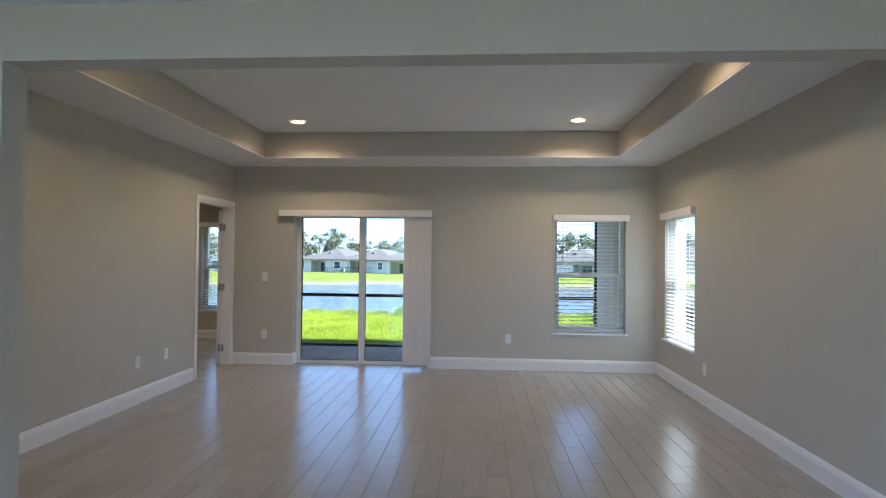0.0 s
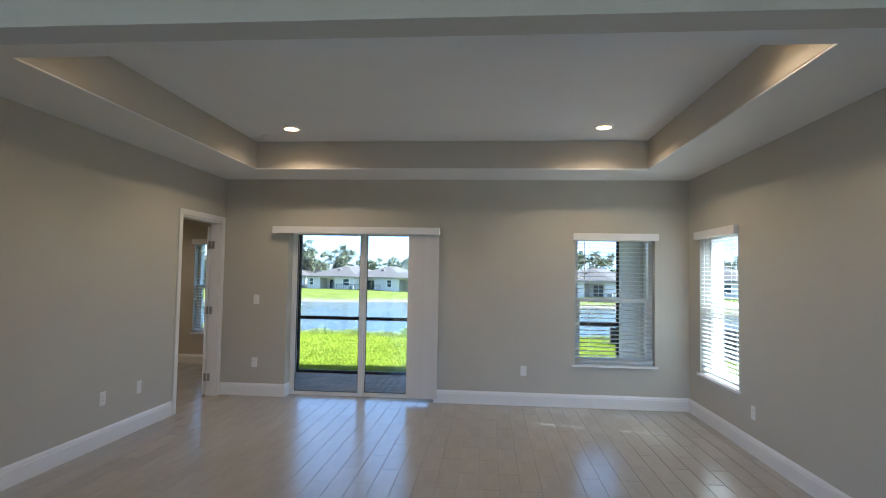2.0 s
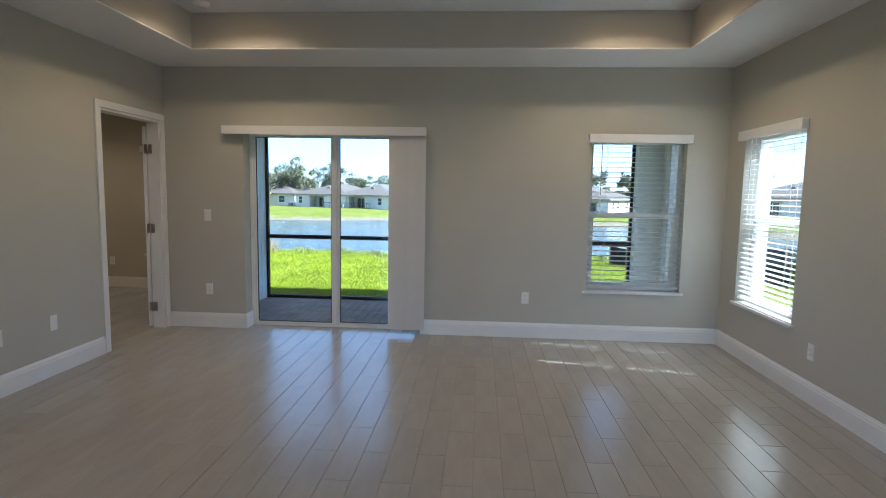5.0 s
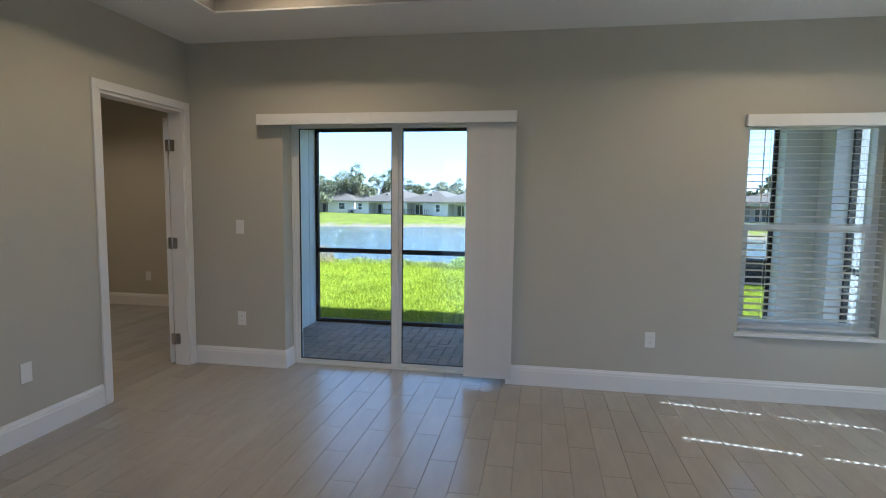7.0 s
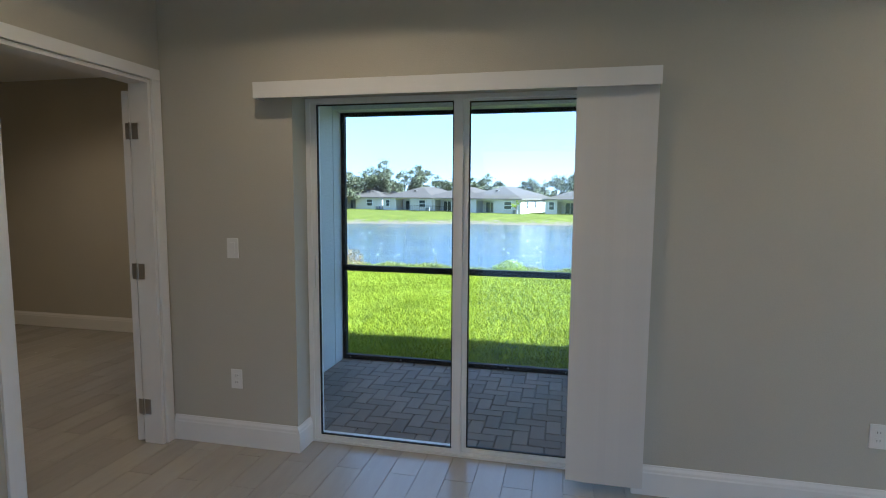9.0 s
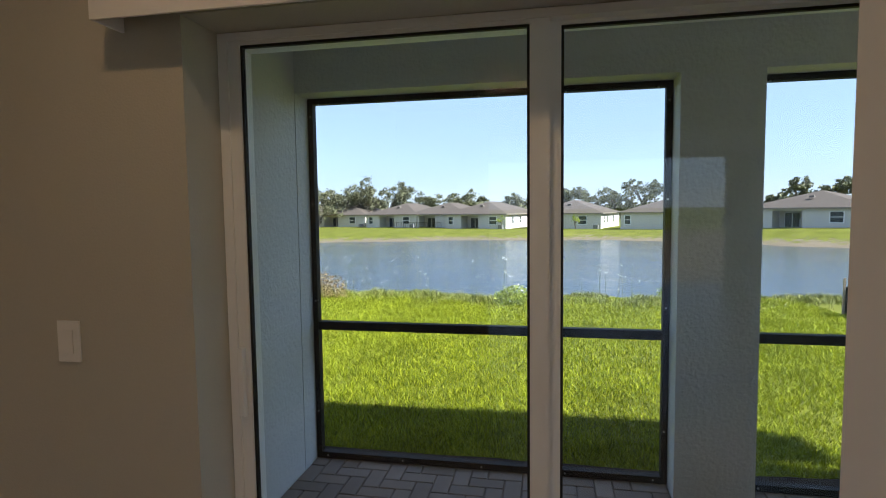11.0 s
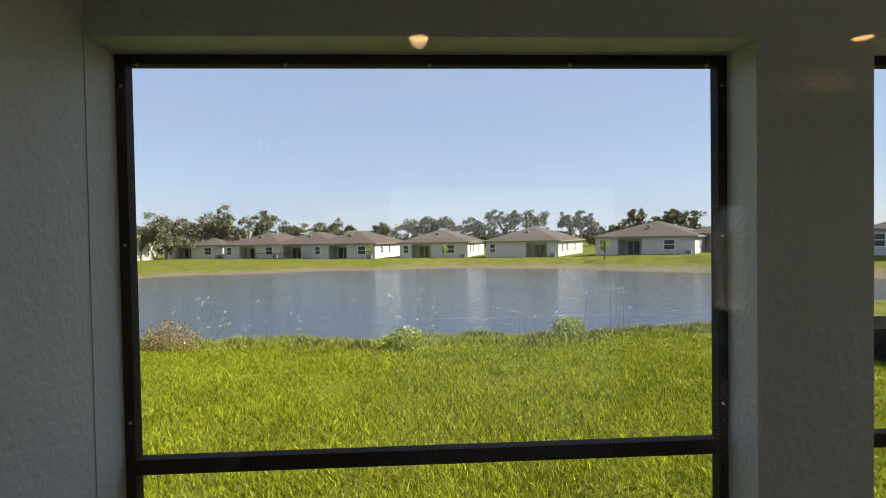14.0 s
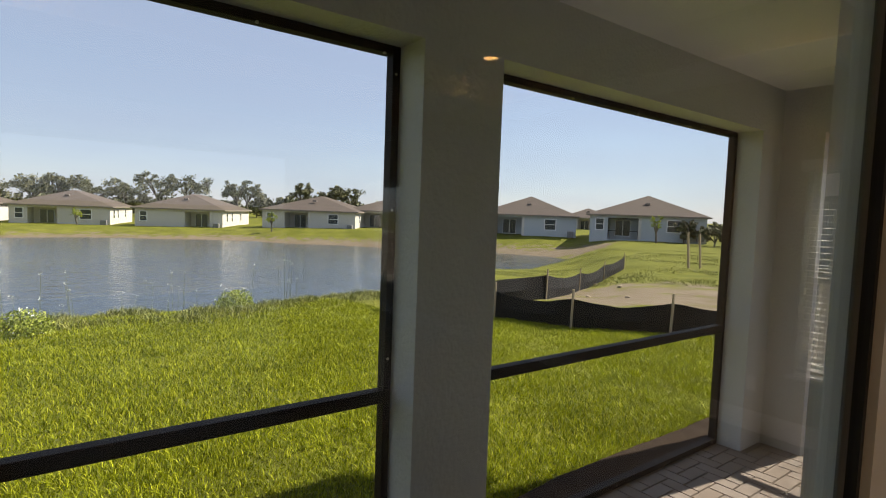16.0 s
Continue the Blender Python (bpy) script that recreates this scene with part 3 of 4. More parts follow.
structure("porch_slab", boxes((0.30, RX + 0.25, 0.28, 1.955, -0.32, PF - 0.052)), M_SAND, "sand bed under the porch pavers", "floor")
structure("roof_eave", boxes((-0.3, RX + 0.75, 1.955, 2.46, 2.55, 2.72)), M_FASCIA, "overhanging eave of the porch roof", "roof")


def porch_screen(name, length, zmid, m, label):
    """A bronze aluminium screen frame; local x along the opening."""
    th = tagged(new(name), label, "screen frame", "screen frames of the porch")
    th.matrix_basis = m
    a = 0.034
    z0, z1 = PF, ZT
    part("post", boxes((0, a, 0, 0.05, z0, z1), bevel=0.003), M_BRONZE, th)
    part("post", boxes((length - a, length, 0, 0.05, z0, z1), bevel=0.003), M_BRONZE, th)
    part("top_rail", boxes((a, length - a, 0, 0.05, z1 - a, z1), bevel=0.003), M_BRONZE, th)
    part("bottom_rail", boxes((a, length - a, 0, 0.05, z0, z0 + 0.04), bevel=0.003), M_BRONZE, th)
    part("mid_rail", boxes((a, length - a, 0.0, 0.05, zmid - 0.026, zmid + 0.026), bevel=0.003), M_BRONZE, th)
    n = 5
    for i in range(n):
        xx = a + 0.04 + (length - 2 * a - 0.08) * i / (n - 1)
        part("screw", cylinder(0.006, 0.005, (xx, 0.003, z1 - 0.035), (xx, -0.004, z1 - 0.035), 8), M_STEEL, th)
        part("screw", cylinder(0.006, 0.005, (xx, 0.003, z0 + 0.02), (xx, -0.004, z0 + 0.02), 8), M_STEEL, th)
    for zz in (0.25, 0.95, 1.55, 2.08):
        for xx in (0.02, length - 0.02):
            part("screw", cylinder(0.006, 0.005, (xx, 0.003, zz), (xx, -0.004, zz), 8), M_STEEL, th)
    return th


porch_screen("porch_screen", OP1[1] - OP1[0], 0.795, pose(OP1[0], LY, 0), "dark bronze screen frame in a wide porch opening")
porch_screen("porch_screen", OP2[1] - OP2[0], 0.795, pose(OP2[0], LY, 0), "dark bronze screen frame in a wide porch opening")
porch_screen("porch_screen", EO[1] - EO[0], 0.795, pose(RX + 0.11, EO[1], 0, 0, 0, -90), "narrow dark bronze screen frame at the porch end")

# ---- ground and lake ----
CX, CY = 1.25, 0.0
WATER = -3.0


def smooth(a, b, x):
    u = max(0.0, min(1.0, (x - a) / (b - a)))
    return u * u * (3 - 2 * u)


def shores(beta):
    """Radii of the lake's near and far shore at a bearing in degrees from the porch."""
    b = math.radians(max(-75, min(75, beta)))
    near = min(15.5 / max(0.2, math.cos(b)), 60) + 20 * smooth(30, 44, beta) + 10 * smooth(44, 52, beta) + 0.25 * math.sin(beta * 0.31)
    far = 77 - 13 * smooth(5, 40, beta) + 0.9 * math.sin(beta * 0.5)
    if beta > 50:
        mid = (near + far) / 2
        k = smooth(50, 60, beta)
        near, far = near + (mid + 2 - near) * k, far + (mid - 2 - far) * k
    return near, far


def ground_z(x, y):
    dx, dy = x - CX, y - CY
    r, beta = math.hypot(dx, dy), math.degrees(math.atan2(dx, dy))
    near_z = -0.12 - 0.033 * max(0.0, min(y, 12.0) - 2.0) if y > 2 else -0.12
    near_z -= max(0.0, min(r, 40.0) - 12.0) * 0.064 * smooth(30, 42, beta) * (1 - smooth(50, 58, beta))
    far_z = -1.95 + 1.0 * smooth(5, 40, beta)
    if abs(beta) > 100:
        return -0.12
    near, far = shores(beta)
    land = near_z + (far_z - near_z) * smooth(8, 60, r)
    if far <= near:
        return land
    lip = near - 5.2
    if r < lip:
        z = near_z
    elif r < near + 1:
        z = near_z + (WATER - 0.15 - near_z) * smooth(lip, near + 1, r)
    elif r < far - 1:
        z = WATER - 0.6
    else:
        z = WATER - 0.2 + (far_z - WATER + 0.2) * smooth(far - 1, far + 13, r)
    wide = smooth(0, 16, far - near)
    z = z * wide + land * (1 - wide)
    side = smooth(72, 98, abs(beta))
    return z * (1 - side) + (-0.12 if r < 40 else -0.6) * side


def bare_at(x, y):
    dx, dy = x - CX, y - CY
    r, beta = math.hypot(dx, dy), math.degrees(math.atan2(dx, dy))
    v = 0.0
    near, far = shores(beta)
    if abs(beta) < 55 and far > near:
        v = max(v, 0.70 - abs(r - far - 1.8) * 0.09)
    if x > 9 and beta > 40 and 11 < r < 24:
        v = max(v, 0.55 * smooth(40, 48, beta) * smooth(11, 13, r) * (1 - smooth(16, 24, r)))
    # pale soil added round the house so warm light, not green, bounces indoors
    if -30 < x < 30 and -40 < y < 1.0:
        v = 0.75
    return max(0.0, v)


radii = [0.6, 1.2, 1.8, 2.2, 2.6, 3.0, 3.5] + [4 + 0.6 * i for i in range(44)] + [31 + 2.0 * i for i in range(50)] + [140, 170, 220, 320, 500, 900, 1800, 3000]
angles = [-100 + 1.25 * i for i in range(161)] + [105 + 10 * i for i in range(16)]
gv, gf = [(CX, CY, -0.5)], []
for r in radii:
    for b in angles:
        x, y = CX + r * math.sin(math.radians(b)), CY + r * math.cos(math.radians(b))
        z = ground_z(x, y)
        if -4.5 < x < RX + 0.2 and -10.3 < y < 2.06:
            z = -0.5
        else:
            z += 0.02 * noise.noise((x * 0.8, y * 0.8, 0)) + (0.08 * noise.noise((x * 0.2, y * 0.2, 3)) if r > 12 else 0)
        gv.append((x, y, z))
na = len(angles)
for j in range(na):
    gf.append((0, 1 + (j + 1) % na, 1 + j))
for i in range(len(radii) - 1):
    for j in range(na):
        a, b = 1 + i * na + j, 1 + i * na + (j + 1) % na
        gf.append((a, b, b + na, a + na))
ground = tagged(sheet("ground", gv, gf, M_GROUND), "green lawn sloping to the lake with bare soil patches", "ground", kind="structure")
bare = ground.data.color_attributes.new("bare", "FLOAT_COLOR", "POINT")
for i, (x, y, z) in enumerate(gv):
    v = bare_at(x, y)
    bare.data[i].color = (v, v, v, 1)
for p in ground.data.polygons:
    p.use_smooth = True
tagged(sheet("water", [(-160, 8, WATER), (120, 8, WATER), (120, 110, WATER), (-160, 110, WATER)], [(0, 1, 2, 3)], M_WATER), "wind-rippled blue grey lake", "water", kind="structure")


def blades(name, count, place, size, material, label, category, seed, lean=0.5):
    rnd = random.Random(seed)
    vs, fs = [], []
    for _ in range(count):
        x, y = place(rnd)
        z = ground_z(x, y) - 0.01
        h, w = size(rnd, x, y)
        a, l = rnd.uniform(0, 6.283), rnd.uniform(0.1, lean) * h
        ca, sa = math.cos(a), math.sin(a)
        b = rnd.uniform(0, 6.283)
        lx, ly = l * math.cos(b), l * math.sin(b)
        k = len(vs)
        vs += [(x - ca * w, y - sa * w, z), (x + ca * w, y + sa * w, z), (x + ca * w * 0.7 + lx * 0.4, y + sa * w * 0.7 + ly * 0.4, z + h * 0.6),
               (x - ca * w * 0.7 + lx * 0.4, y - sa * w * 0.7 + ly * 0.4, z + h * 0.6), (x + lx, y + ly, z + h)]
        fs += [(k, k + 1, k + 2, k + 3), (k + 3, k + 2, k + 4)]
    return tagged(sheet(name, vs, fs, material), label, category, kind="stuff")


FENCE = [(6.6, 8.9), (7.84, 7.2), (8.2, 5.75), (9.1, 4.55), (10.6, 3.4), (12.4, 2.4)]


def lawn_place(rnd):
    while True:
        u = rnd.random()
        y = 2.12 + 8.7 * u ** 1.5
        x = rnd.uniform(-3.2 - 0.55 * y, 9.6 if y < 6 else 8.2)
        if y < 2.12 + 0.12 * smooth(2.6, 4.0, x):
            continue
        if x < float(np.interp(y, [p[1] for p in FENCE[::-1]], [p[0] for p in FENCE[::-1]])) + 0.02:
            return x, y


blades("lawn_grass", 520000, lawn_place, lambda r, x, y: (r.uniform(0.026, 0.07) * (1 + 0.4 * noise.noise((x * 2.2, y * 2.2, 5))), r.uniform(0.0020, 0.0042) * (1 + 0.09 * y)), M_BLADE,
       "thick bright green lawn grass", "grass", 11, 1.3)


bv, bf = [], []
for i in range(45):
    for j in range(4):
        x, y = 0.0 + i * 0.155, 1.957 + j * (0.07 + 0.06 * smooth(2.6, 4.0, i * 0.155)) + (0.05 * noise.noise((i * 0.7, 0, 4)) if j == 3 else 0)
        bv.append((x, y, ground_z(x, y) + 0.055 + 0.010 * noise.noise((x * 6, y * 6, 8)) - (0.09 if j == 3 else 0)))
for i in range(44):
    for j in range(3):
        k = i * 4 + j
        bf.append((k, k + 4, k + 5, k + 1))
tagged(sheet("soil_bed", bv, bf, M_SOIL), "strip of bare dark soil along the porch", "soil", kind="structure")


def bank_place(rnd):
    b = rnd.uniform(-42, 31)
    near, far = shores(b)
    r = near - 5.2 + rnd.gauss(0.1, 0.5)
    return CX + r * math.sin(radians(b)), CY + r * math.cos(radians(b))


blades("bank_grass", 30000, bank_place, lambda r, x, y: (r.uniform(0.04, 0.13) * max(0.35, 1 + 1.3 * noise.noise((x * 1.7, y * 1.7, 9))), r.uniform(0.004, 0.009)), M_WEED, "rough taller grass along the lake bank", "grass", 12, 1.3)


def lot_place(rnd):
    while True:
        b, r = rnd.uniform(40, 64), rnd.uniform(12, 50)
        x, y = CX + r * math.sin(radians(b)), CY + r * math.cos(radians(b))
        if noise.noise((x * 0.3, y * 0.3, 7)) + 0.9 * smooth(14, 24, r) > 0.45 and ground_z(x, y) > WATER:
            return x, y


blades("lot_weeds", 24000, lot_place, lambda r, x, y: (r.uniform(0.02, 0.07) * max(0.4, 1 + 2.4 * noise.noise((x * 0.3, y * 0.3, 2))), r.uniform(0.006, 0.014)), M_WEED, "patchy weeds on the bare building lot", "weeds", 13, 1.6)


def leaf_mesh(name, points, size, material, rnd):
    vs, fs = [], []
    for p in points:
        d = Vector((rnd.gauss(0, 1), rnd.gauss(0, 1), rnd.gauss(0, 1))).normalized()
        e = d.orthogonal().normalized()
        f = d.cross(e)
        s = size * rnd.uniform(0.6, 1.4)
        k = len(vs)
        p = Vector(p)
        for a, c in ((-1, 0), (0, 0.5), (1, 0), (0, -0.5)):
            vs.append(p + e * s * a + f * s * c + d * s * 0.2 * abs(a))
        fs += [(k, k + 1, k + 2), (k, k + 2, k + 3)]
    me = bpy.data.meshes.new(name)
    me.from_pydata(vs, [], fs)
    me.materials.append(material)
    return me


def lump_points(rnd, n, rx, ry, rz, z0):
    pts = []
    while len(pts) < n:
        v = Vector((rnd.uniform(-1, 1), rnd.uniform(-1, 1), rnd.uniform(-0.2, 1)))
        k = v.length
        if 0.35 < k < 1.0 + 0.25 * noise.noise(v * 3 + Vector((rx * 9, 0, n))):
            pts.append((v.x * rx, v.y * ry, z0 + v.z * rz))
    return pts


def bush(x, y, rx, rz, material, seed, label, flowers):
    rnd = random.Random(seed)
    th = tagged(empty("bush", x, y, ground_z(x, y)), label, "bush")
    ob = new("foliage", leaf_mesh("foliage", lump_points(rnd, 2200, rx, rx * 0.7, rz, 0.04), 0.02, material, rnd))
    ob.parent = th
    bm = bmesh.new()
    for i in range(9):
        a = rnd.uniform(0, 6.28)
        s = cylinder(0.006, 0.003, (0, 0, -0.03), (math.cos(a) * rx * 0.7, math.sin(a) * rx * 0.5, rz * rnd.uniform(0.5, 1.15)), 5)
        t = bpy.data.meshes.new("t")
        s.to_mesh(t)
        s.free()
        bm.from_mesh(t)
    part("stems", bm, M_STEM, th)
    if flowers:
        pts = [(a * 1.05, b * 1.05, c * 1.08) for a, b, c in lump_points(rnd, flowers, rx, rx * 0.7, rz, 0.06)]
        fl = new("blossoms", leaf_mesh("blossoms", pts, 0.016, M_FLOWER, rnd))
        fl.parent = th
    return th


bush(1.08, 9.4, 0.40, 0.34, M_LEAF, 1, "leafy green bush with small white flowers on the bank", 70)
bush(4.35, 10.8, 0.38, 0.36, M_LEAF, 2, "loose green bush with white flowers at the lake edge", 40)
bush(-3.15, 10.0, 0.55, 0.50, M_DRY, 3, "dry reddish brown weedy bush on the bank", 14)


def wildflower(x, y, h, seed):
    rnd = random.Random(seed)
    th = tagged(empty("wildflower", x, y, ground_z(x, y)), "thin tall weed with small white blossoms", "flower", "wildflowers along the bank")
    lx, ly = rnd.uniform(-0.08, 0.08), rnd.uniform(-0.08, 0.08)
    part("stem", cylinder(0.004, 0.002, (0, 0, -0.03), (lx, ly, h), 5), M_STEM, th)
    pts = [(lx + rnd.gauss(0, 0.02), ly + rnd.gauss(0, 0.02), h + rnd.gauss(0, 0.015)) for _ in range(6)]
    b = new("blossoms", leaf_mesh("blossoms", pts, 0.013, M_FLOWER, rnd))
    b.parent = th


rf = random.Random(77)
for i in range(64):
    bb = rf.uniform(-24, 22)
    near, far = shores(bb)
    r = near - 5.0 + rf.uniform(-0.3, 1.0)
    wildflower(CX + r * math.sin(radians(bb)), CY + r * math.cos(radians(bb)), rf.choice((0.3, 0.4, 0.5, 0.6, 0.9)), 100 + i)

# ---- silt fence ----
FENCE2 = [(6.9, 8.45), (10.87, 8.7), (15.2, 11.2), (19.3, 13.3), (23.4, 15.2)]


def silt_fence(points, height, label):
    th = tagged(empty("silt_fence", points[0][0], points[0][1], 0), label, "fence", "silt fences on the lot")
    ox, oy = points[0]
    vs, fs = [], []
    for (x0, y0), (x1, y1) in zip(points, points[1:]):
        n = 14
        for i in range(n):
            for j in (i, i + 1):
                u = j / n
                x, y = x0 + (x1 - x0) * u, y0 + (y1 - y0) * u
                z = ground_z(x, y)
                sag = 0.10 * math.sin(math.pi * u) + 0.02 * noise.noise((x * 3, y * 3, 1))
                out = 0.05 * math.sin(math.pi * u) + 0.03 * noise.noise((x * 4, y * 4, 2))
                k = Vector((y1 - y0, x0 - x1, 0)).normalized() * out
                for hh, b in ((0, 0.5), (0.5, 1.4), (1, 0.3)):
                    zz = z - 0.03 + (height - sag) * hh
                    vs.append((x - ox + k.x * b, y - oy + k.y * b, zz))
                    vs.append((x - ox + k.x * b + 0.004, y - oy + k.y * b + 0.004, zz))
            q = len(vs) - 12
            for r0 in (0, 2):
                fs.append((q + r0, q + 6 + r0, q + 8 + r0, q + 2 + r0))
                fs.append((q + r0 + 1, q + 3 + r0, q + 9 + r0, q + 7 + r0))
            fs.append((q + 4, q + 10, q + 11, q + 5))
    fab = sheet("fabric", vs, fs, M_FENCE)
    fab.parent = th
    rnd = random.Random(5)
    for x, y in points:
        z = ground_z(x, y)
        t = rnd.uniform(-0.05, 0.05)
        bm = boxes((x - ox - 0.035, x - ox - 0.004, y - oy - 0.035, y - oy - 0.004, z - 0.1, z + height + 0.12))
        for v in bm.verts:
            if v.co.z > z:
                v.co.x += t
        part("stake", bm, M_STAKE, th)
    return th


silt_fence(FENCE, 0.52, "sagging black fabric silt fence on wooden stakes")
silt_fence(FENCE2, 0.62, "black fabric silt fence running down to the lake")
for x, y, h in ((25.9, 13.4, 1.7), (26.4, 13.1, 1.65)):
    z = ground_z(x, y)
    bm = boxes((x - 0.04, x + 0.04, y - 0.04, y + 0.04, z - 0.1, z + h))
    for v in bm.verts:
        if v.co.z > z:
            v.co.x -= 0.25
    tagged(part("wooden_stake", bm, M_STAKE), "tall leaning wooden stake on the lot", "stake", "tall stakes on the lot")
rs = random.Random(31)
for i in range(10):
    b, r = rs.uniform(44, 56), rs.uniform(13, 24)
    x, y = CX + r * math.sin(radians(b)), CY + r * math.cos(radians(b))
    s = rs.uniform(0.06, 0.16)
    bm = bmesh.new()
    bmesh.ops.create_icosphere(bm, subdivisions=2, radius=s)
    for v in bm.verts:
        v.co *= 1 + 0.5 * noise.noise(v.co * 9 + Vector((i, 0, 0)))
        v.co.z *= 0.6
    ob = part("dirt_clod", bm, M_STAKE)
    ob.location = (x, y, ground_z(x, y) + s * 0.25)
    tagged(ob, "lump of earth on the bare lot", "clod", "clods on the lot")

# ---- houses across the lake ----


def hip_roof(w, d, zb, zr, over):
    bm = bmesh.new()
    x0, x1, y0, y1 = -w / 2 - over, w / 2 + over, -over, d + over
    run = (x1 - x0) / 2
    if (y1 - y0) / 2 < run:
        run = (y1 - y0) / 2
        ra, rb = (x0 + run, (y0 + y1) / 2), (x1 - run, (y0 + y1) / 2)
    else:
        ra, rb = ((x0 + x1) / 2, y0 + run), ((x0 + x1) / 2, y1 - run)
    c = [bm.verts.new(p) for p in ((x0, y0, zb), (x1, y0, zb), (x1, y1, zb), (x0, y1, zb))]
    a, b = bm.verts.new((*ra, zr)), bm.verts.new((*rb, zr))
    if ra[0] == rb[0]:
        for f in ((c[0], c[1], a), (c[1], c[2], b, a), (c[2], c[3], b), (c[3], c[0], a, b)):
            bm.faces.new(f)
    else:
        for f in ((c[0], c[1], b, a), (c[1], c[2], b), (c[2], c[3], a, b), (c[3], c[0], a)):
            bm.faces.new(f)
    bm.faces.new((c[3], c[2], c[1], c[0]))
    return bm


def house_window(th, x, y, z0, w, h, side):
    """side 0: in the lake front, 1: in the right-hand wall."""
    def bx(a0, a1, out0, out1, k0, k1):
        return (a0, a1, y - out1, y - out0, k0, k1) if side == 0 else (y + out0, y + out1, a0, a1, k0, k1)
    f = part("window", boxes(bx(x - w / 2 - 0.1, x + w / 2 + 0.1, 0.0, 0.04, z0 - 0.1, z0 + h + 0.1)), M_VINYL, th)
    part("pane", boxes(bx(x - w / 2, x + w / 2, 0.04, 0.05, z0, z0 + h / 2 - 0.04), bx(x - w / 2, x + w / 2, 0.04, 0.05, z0 + h / 2 + 0.04, z0 + h)), M_HGLASS, f)


def lake_house(beta, dist, turn, w=11.6, d=17.0, wall=M_HWALL, screened=False, variant=0, storeys=1, dz=0.0, rise=2.35):
    x, y = CX + dist * math.sin(radians(beta)), CY + dist * math.cos(radians(beta))
    far_z = ground_z(x, y) - 0.05 + dz
    label = "single-storey cream stucco house with brown hip roof across the lake" if wall is M_HWALL else "blue grey single-storey house with hip roof beyond the lot"
    th = tagged(empty("house", x, y, far_z, turn), label, "house", "houses across the lake")
    H = 2.75 * storeys
    pw, pd = 3.6, 2.6
    px = -w / 2 + (3.4 if variant == 0 else 2.2)
    if variant == 2:
        px = 0.8
    p0, p1 = px, px + pw
    wb = wall_boxes("x", -w / 2, w / 2, 0, 0.25, -1.0, H, [(p0, p1, -0.3, 2.35)])
    part("wall", boxes(*wb, (-w / 2, -w / 2 + 0.25, 0.25, d, -1.0, H), (w / 2 - 0.25, w / 2, 0.25, d, -1.0, H), (-w / 2 + 0.25, w / 2 - 0.25, d - 0.25, d, -1.0, H)), wall, th)
    part("porch_wall", boxes((p0 - 0.2, p0, 0.25, pd, -1.0, H), (p1, p1 + 0.2, 0.25, pd, -1.0, H), (p0 - 0.2, p1 + 0.2, pd, pd + 0.2, -1.0, H), (p0 - 0.2, p1 + 0.2, 0.25, pd, 2.36, 2.5)), wall, th)
    part("porch_post", boxes((p1 - 0.02, p1 + 0.34, -0.06, 0.28, -0.3, 2.4)), M_HWALL, th)
    dr = part("door", boxes((p0 + 0.7, p0 + 2.6, pd - 0.06, pd - 0.01, 0.0, 2.1)), M_VINYL, th)
    part("pane", boxes((p0 + 0.78, p0 + 1.6, pd - 0.09, pd - 0.06, 0.1, 2.02), (p0 + 1.7, p0 + 2.52, pd - 0.09, pd - 0.06, 0.1, 2.02)), M_HGLASS, dr)
    if screened:
        part("screen", boxes((p0, p0 + 0.08, 0.05, 0.15, 0, 2.35), (p1 - 0.08, p1, 0.05, 0.15, 0, 2.35), (p0 + 0.08, p1 - 0.08, 0.05, 0.15, 2.25, 2.35), (p0 + 0.08, p1 - 0.08, 0.05, 0.15, 0.7, 0.78)), M_BRONZE, th)
    house_window(th, -w / 2 + 1.2, 0, 0.85, 0.9, 1.35, 0)
    if p1 + 2.6 < w / 2:
        house_window(th, (p1 + w / 2) / 2 + 0.2, 0, 0.85, 1.4, 1.35, 0)
    for yy in ((3.2, 7.0) if variant == 0 else (2.6, 5.4, 11.0)):
        house_window(th, yy, w / 2, 1.0, 0.7, 1.2, 1)
    r = part("roof", hip_roof(w, d, H, H + rise, 0.45), M_SHINGLE, th)
    part("fascia", boxes((-w / 2 - 0.47, w / 2 + 0.47, -0.47, -0.45, H - 0.17, H + 0.02), (w / 2 + 0.45, w / 2 + 0.47, -0.45, d + 0.45, H - 0.17, H + 0.02), (-w / 2 - 0.47, -w / 2 - 0.45, -0.45, d + 0.45, H - 0.17, H + 0.02)), M_FASCIA, r)
    part("roof_vent", boxes((-0.3, 0.3, 3.0, 3.5, H + 1.35, H + 1.62), bevel=0.03), M_FASCIA, r)
    part("air_conditioner", boxes((w / 2 - 1.1, w / 2 - 0.3, -1.0, -0.25, -0.1, 0.75), bevel=0.04), M_CARD, th)
    return th


lake_house(-21.6, 122, -8, w=12.4, variant=1)
lake_house(-16.3, 112, -17, w=12.4, variant=0)
lake_house(-11.4, 107, -13, w=12.4, variant=1)
lake_house(-7.4, 99, -19, w=12.4, variant=0)
lake_house(2.0, 96, -17, w=12.4, variant=1)
lake_house(11.2, 90, -30, w=12.4, variant=2)
lake_house(23.2, 85, -39, w=14.2, variant=0)
lake_house(31.0, 88, -44, w=12.4, variant=1)
lake_house(45.8, 75, -50, w=13.0, wall=M_HWALL2, variant=1, dz=0.1, rise=2.75)
lake_house(57.5, 71, -58, w=13.4, wall=M_HWALL2, screened=True, variant=1, dz=0.45, rise=2.7)
lake_house(-28.5, 118, 0, w=9, d=9, variant=1, storeys=2)
lake_house(52.0, 130, -50, variant=0)

